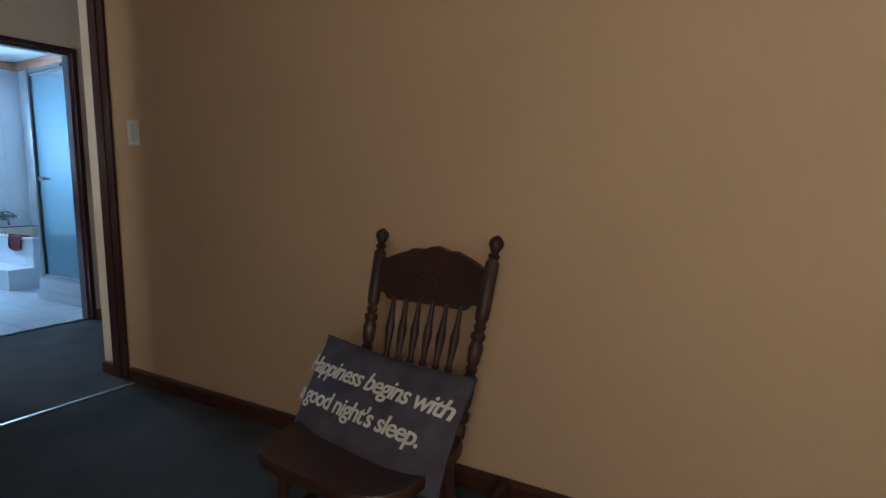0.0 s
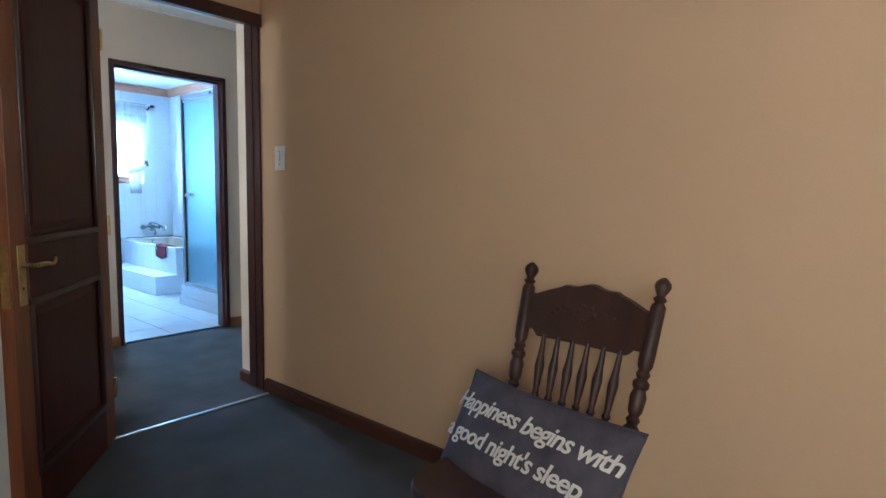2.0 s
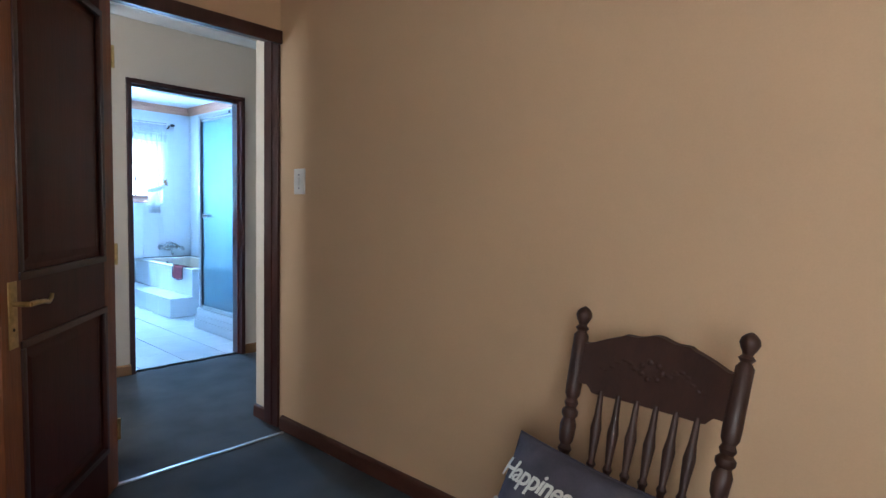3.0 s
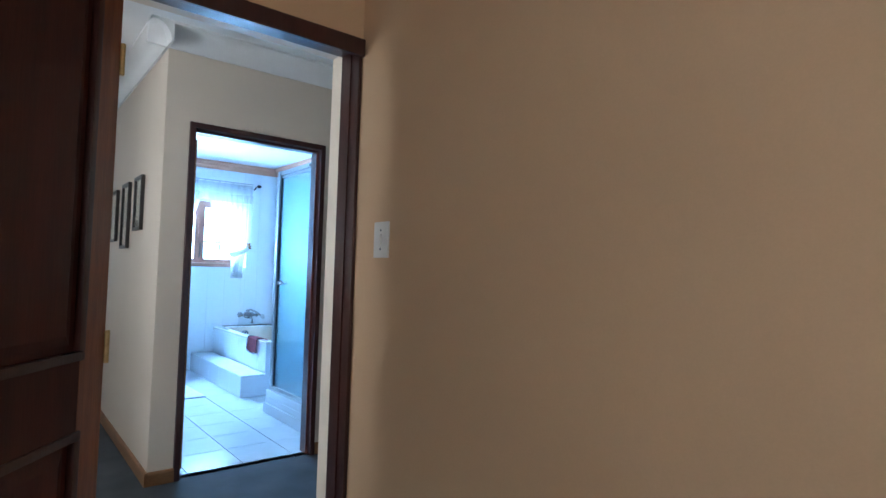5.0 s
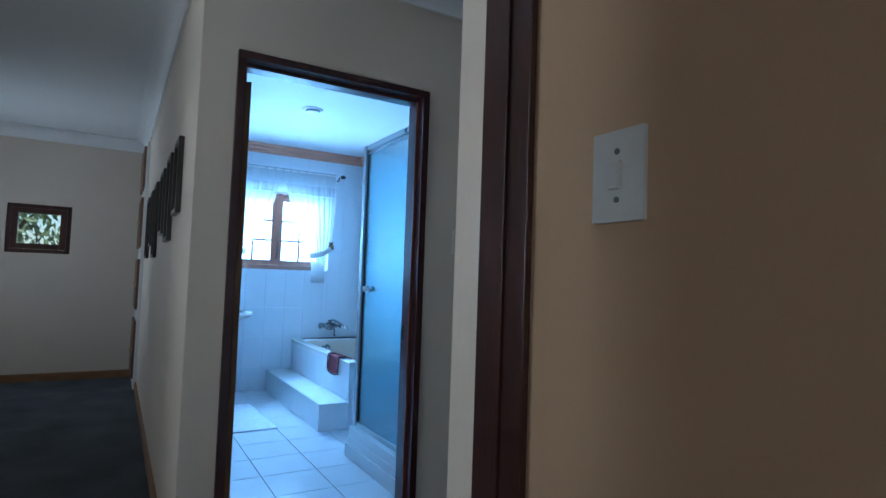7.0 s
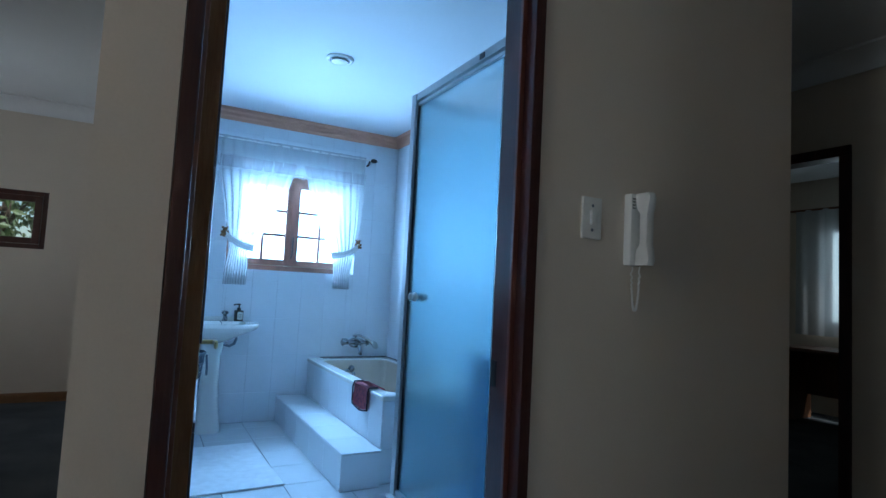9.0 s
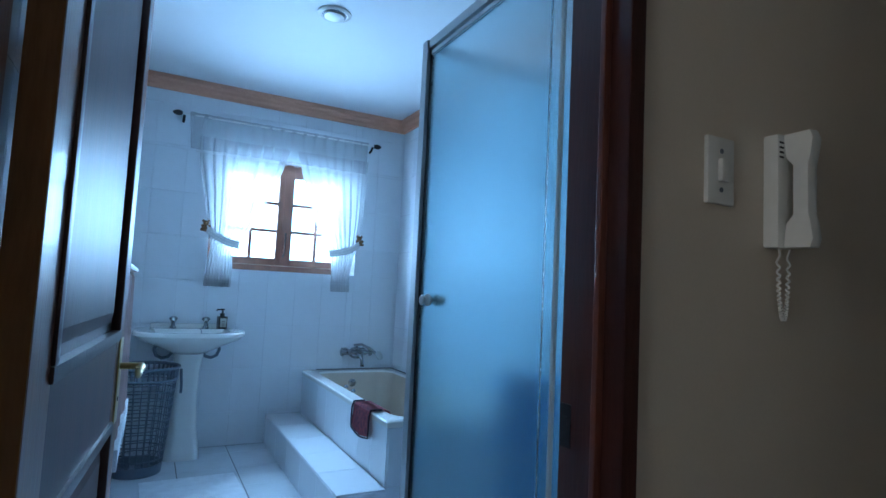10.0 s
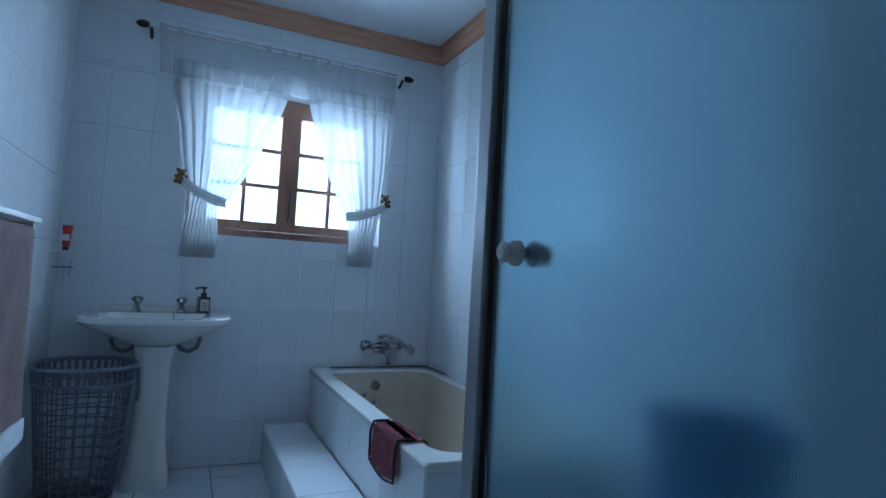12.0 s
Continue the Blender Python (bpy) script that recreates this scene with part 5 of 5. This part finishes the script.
# ---------------------------------------------------------------- far room, seen through the far doorway
desk = thing("desk", "brown wooden desk in the far room", "desk", pose(-5.95, 7.6, 0))
part("top", boxed(-0.75, 0.75, -0.3, 0.3, 0.72, 0.75, 0.004), "niche", desk, smooth=False)
for x in (-0.72, 0.72):
    part("side_panel", boxed(x - 0.02, x + 0.02, -0.28, 0.28, 0, 0.72, 0.003), "niche", desk, smooth=False)
part("modesty_panel", boxed(-0.70, 0.70, 0.2, 0.22, 0.25, 0.72), "niche", desk, smooth=False)
oc = thing("office_chair", "dark office chair on a star base", "chair", pose(-5.55, 6.9, 0))
part("seat", boxed(-0.24, 0.24, -0.23, 0.23, 0.44, 0.52, 0.03), "black_plastic", oc)
part("backrest", boxed(-0.22, 0.22, -0.27, -0.22, 0.58, 0.95, 0.02), "black_plastic", oc)
part("back_stem", boxed(-0.03, 0.03, -0.262, -0.24, 0.48, 0.6, 0.004), "black_plastic", oc)
part("column", lathe(bmesh.new(), [(0.03, 0.08), (0.025, 0.44)], None, 12), "chrome", oc)
for k in range(5):
    t = 2 * math.pi * k / 5
    part("foot", tube(bmesh.new(), [(0.02 * math.cos(t), 0.02 * math.sin(t), 0.10), (0.28 * math.cos(t), 0.28 * math.sin(t), 0.06)], 0.018, 8), "black_plastic", oc)
    part("castor", lathe(bmesh.new(), [(0.028, -0.015), (0.028, 0.015)], pose(0.28 * math.cos(t), 0.28 * math.sin(t), 0.028, 90, 0, math.degrees(t)), 12), "black_plastic", oc)
fc = thing("window_curtain", "pale plain curtain over the far room's window", "curtain", pose(0, 0, 0))
bm = bmesh.new()
g = []
for z in (0.85, 2.25):
    g.append([bm.verts.new((-6.95 + 1.9 * i / 60, 8.12 + 0.02 * math.sin(i * 1.1), z)) for i in range(61)])
for i in range(60):
    bm.faces.new((g[0][i], g[0][i + 1], g[1][i + 1], g[1][i]))
part("cloth", bm, "sheer", fc)
part("rod", tube(bmesh.new(), [(-7.05, 8.12, 2.25), (-4.95, 8.12, 2.25)], 0.012, 8), "niche", fc)
for x in (-7.0, -5.0):
    part("bracket", boxed(x - 0.01, x + 0.01, 8.12, 8.1995, 2.24, 2.26), "niche", fc, smooth=False)


# ---------------------------------------------------------------- garden outside
def tree(x, y, h, r, seed, label):
    rng = random.Random(seed)
    t = thing("tree", label, "tree", pose(x, y, -0.16))
    bm = bmesh.new()
    tube(bm, [(0, 0, 0), (0.05, 0.03, h * 0.3), (0.0, 0.08, h * 0.6), (-0.05, 0.1, h * 0.9)], [0.12, 0.09, 0.06, 0.025], 10)
    for k in range(9):
        a, z = rng.random() * 6.28, h * (0.2 + 0.06 * k)
        tube(bm, [(0, 0.03, z), (r * 0.45 * math.cos(a), r * 0.45 * math.sin(a), z + 0.3), (r * 0.8 * math.cos(a), r * 0.8 * math.sin(a), z + 0.45)], [0.04, 0.025, 0.01], 6)
    part("trunk", bm, "bark", t)
    verts, faces = [], []
    for k in range(100):
        a, e = rng.random() * 6.28, rng.uniform(-1, 1)
        d = rng.uniform(0.45, 1.0) * (0.85 + 0.3 * math.sin(a * 3 + seed))
        c = Vector((r * d * math.cos(a) * math.sqrt(1 - e * e), r * d * math.sin(a) * math.sqrt(1 - e * e), h * 0.62 + h * 0.42 * e * d))
        for q in range(16):
            p = c + Vector((rng.gauss(0, 0.16), rng.gauss(0, 0.16), rng.gauss(0, 0.13)))
            m = Euler((rng.uniform(0, 6.28), rng.uniform(0, 6.28), rng.uniform(0, 6.28))).to_matrix()
            s = rng.uniform(0.05, 0.10)
            n0 = len(verts)
            verts += [p + m @ Vector(v) for v in ((-s, 0, 0), (0, -s * 0.4, s * 0.12), (s, 0, 0), (0, s * 0.4, s * 0.12))]
            faces.append((n0, n0 + 1, n0 + 2, n0 + 3))
    me = bpy.data.meshes.new("crown")
    me.from_pydata(verts, [], faces)
    me.materials.append(M["leaf"])
    cr = new("crown", me)
    cr.parent = t


tree(-13.2, -0.3, 3.4, 1.7, 3, "leafy green garden tree outside the small window")
tree(-15.0, -2.4, 4.2, 2.1, 8, "leafy green garden tree further off")

# ---------------------------------------------------------------- tiles
TILE_MESH = {}


def tile_mesh(a, b, t, axis, material):
    key = (round(a, 3), round(b, 3), axis, material)
    if key not in TILE_MESH:
        bm = bmesh.new()
        e = 0.0012
        lo = [(-a / 2, -b / 2, 0), (a / 2, -b / 2, 0), (a / 2, b / 2, 0), (-a / 2, b / 2, 0)]
        mid = [(x, y, t - e) for x, y, _ in lo]
        hi = [(x - math.copysign(e, x), y - math.copysign(e, y), t) for x, y, _ in lo]
        if axis == "+x":
            conv = lambda p: (p[2], p[0], p[1])
        elif axis == "+y":
            conv = lambda p: (-p[0], p[2], p[1])
        elif axis == "-y":
            conv = lambda p: (p[0], -p[2], p[1])
        else:
            conv = lambda p: p
        loft(bm, [[conv(p) for p in r] for r in (lo, mid, hi)])
        TILE_MESH[key] = solid("tile", bm, material)
    return TILE_MESH[key]


def lay(parent, axis, plane, u0, u1, v0, v1, du, dv, us, vs, material, thick, joint, hole=None, name="tile"):
    """Tiles over a rectangle; us, vs: where one joint runs."""
    def cuts(a, b, d, s):
        k = math.ceil((a - s) / d + 1e-6)
        c = [a]
        while s + k * d < b - 1e-6:
            c.append(s + k * d)
            k += 1
        return c + [b]
    cu, cv = cuts(u0, u1, du, us), cuts(v0, v1, dv, vs)
    if hole:
        cu = sorted({*cu, hole[0], hole[1]})
        cv = sorted({*cv, hole[2], hole[3]})
    for a, b in zip(cu, cu[1:]):
        for c, d in zip(cv, cv[1:]):
            if b - a < 0.012 or d - c < 0.012:
                continue
            um, vm = (a + b) / 2, (c + d) / 2
            if hole and hole[0] < um < hole[1] and hole[2] < vm < hole[3]:
                continue
            ob = new(name, tile_mesh(b - a - joint, d - c - joint, thick, axis, material))
            ob.location = {"+x": (plane, um, vm), "+y": (um, plane, vm), "-y": (um, plane, vm), "+z": (um, vm, plane)}[axis]
            ob.parent = parent


WT = BATH_H - 0.01
lay(wall_b_w, "+x", -8.0080, 1.587, 3.567, 0.0, WT, 0.20, 0.30, 1.75, 1.135, "tile", 0.0045, 0.0009, BW)
lay(wall_b_s, "+y", 1.5840, -8.003, -4.602, 0.0, WT, 0.20, 0.30, -8.003, 1.135, "tile", 0.0045, 0.0009)
lay(wall_b_n, "-y", 3.5700, -8.003, -4.602, 0.0, WT, 0.20, 0.30, -8.003, 1.135, "tile", 0.0045, 0.0009)
lay(floor_bath, "+z", -0.0045, -8.003, -4.46, 1.587, 3.567, 0.33, 0.33, -5.52, 2.345, "floor_tile", 0.0045, 0.004)
lay(bath, "-y", TY0, TX0, TX1, 0.2, TZ - 0.032, 0.205, 0.30, TX1, 0.2, "tile", 0.006, 0.002)
lay(bath, "+x", TX1, TY0 - 0.006, TY1, 0.0, TZ - 0.032, 0.205, 0.30, TY0, 0.2, "tile", 0.006, 0.002)
lay(step, "+z", 0.2, -8.002, -6.286, 2.60, 2.842, 0.33, 0.30, -6.286, 2.60, "tile", 0.006, 0.0035)
lay(step, "-y", 2.606, -8.002, -6.286, 0.0, 0.199, 0.33, 0.30, -6.286, 0.0, "tile", 0.006, 0.0025)
lay(step, "+x", -6.292, 2.60, 2.842, 0.0, 0.199, 0.33, 0.30, 2.60, 0.0, "tile", 0.006, 0.0025)
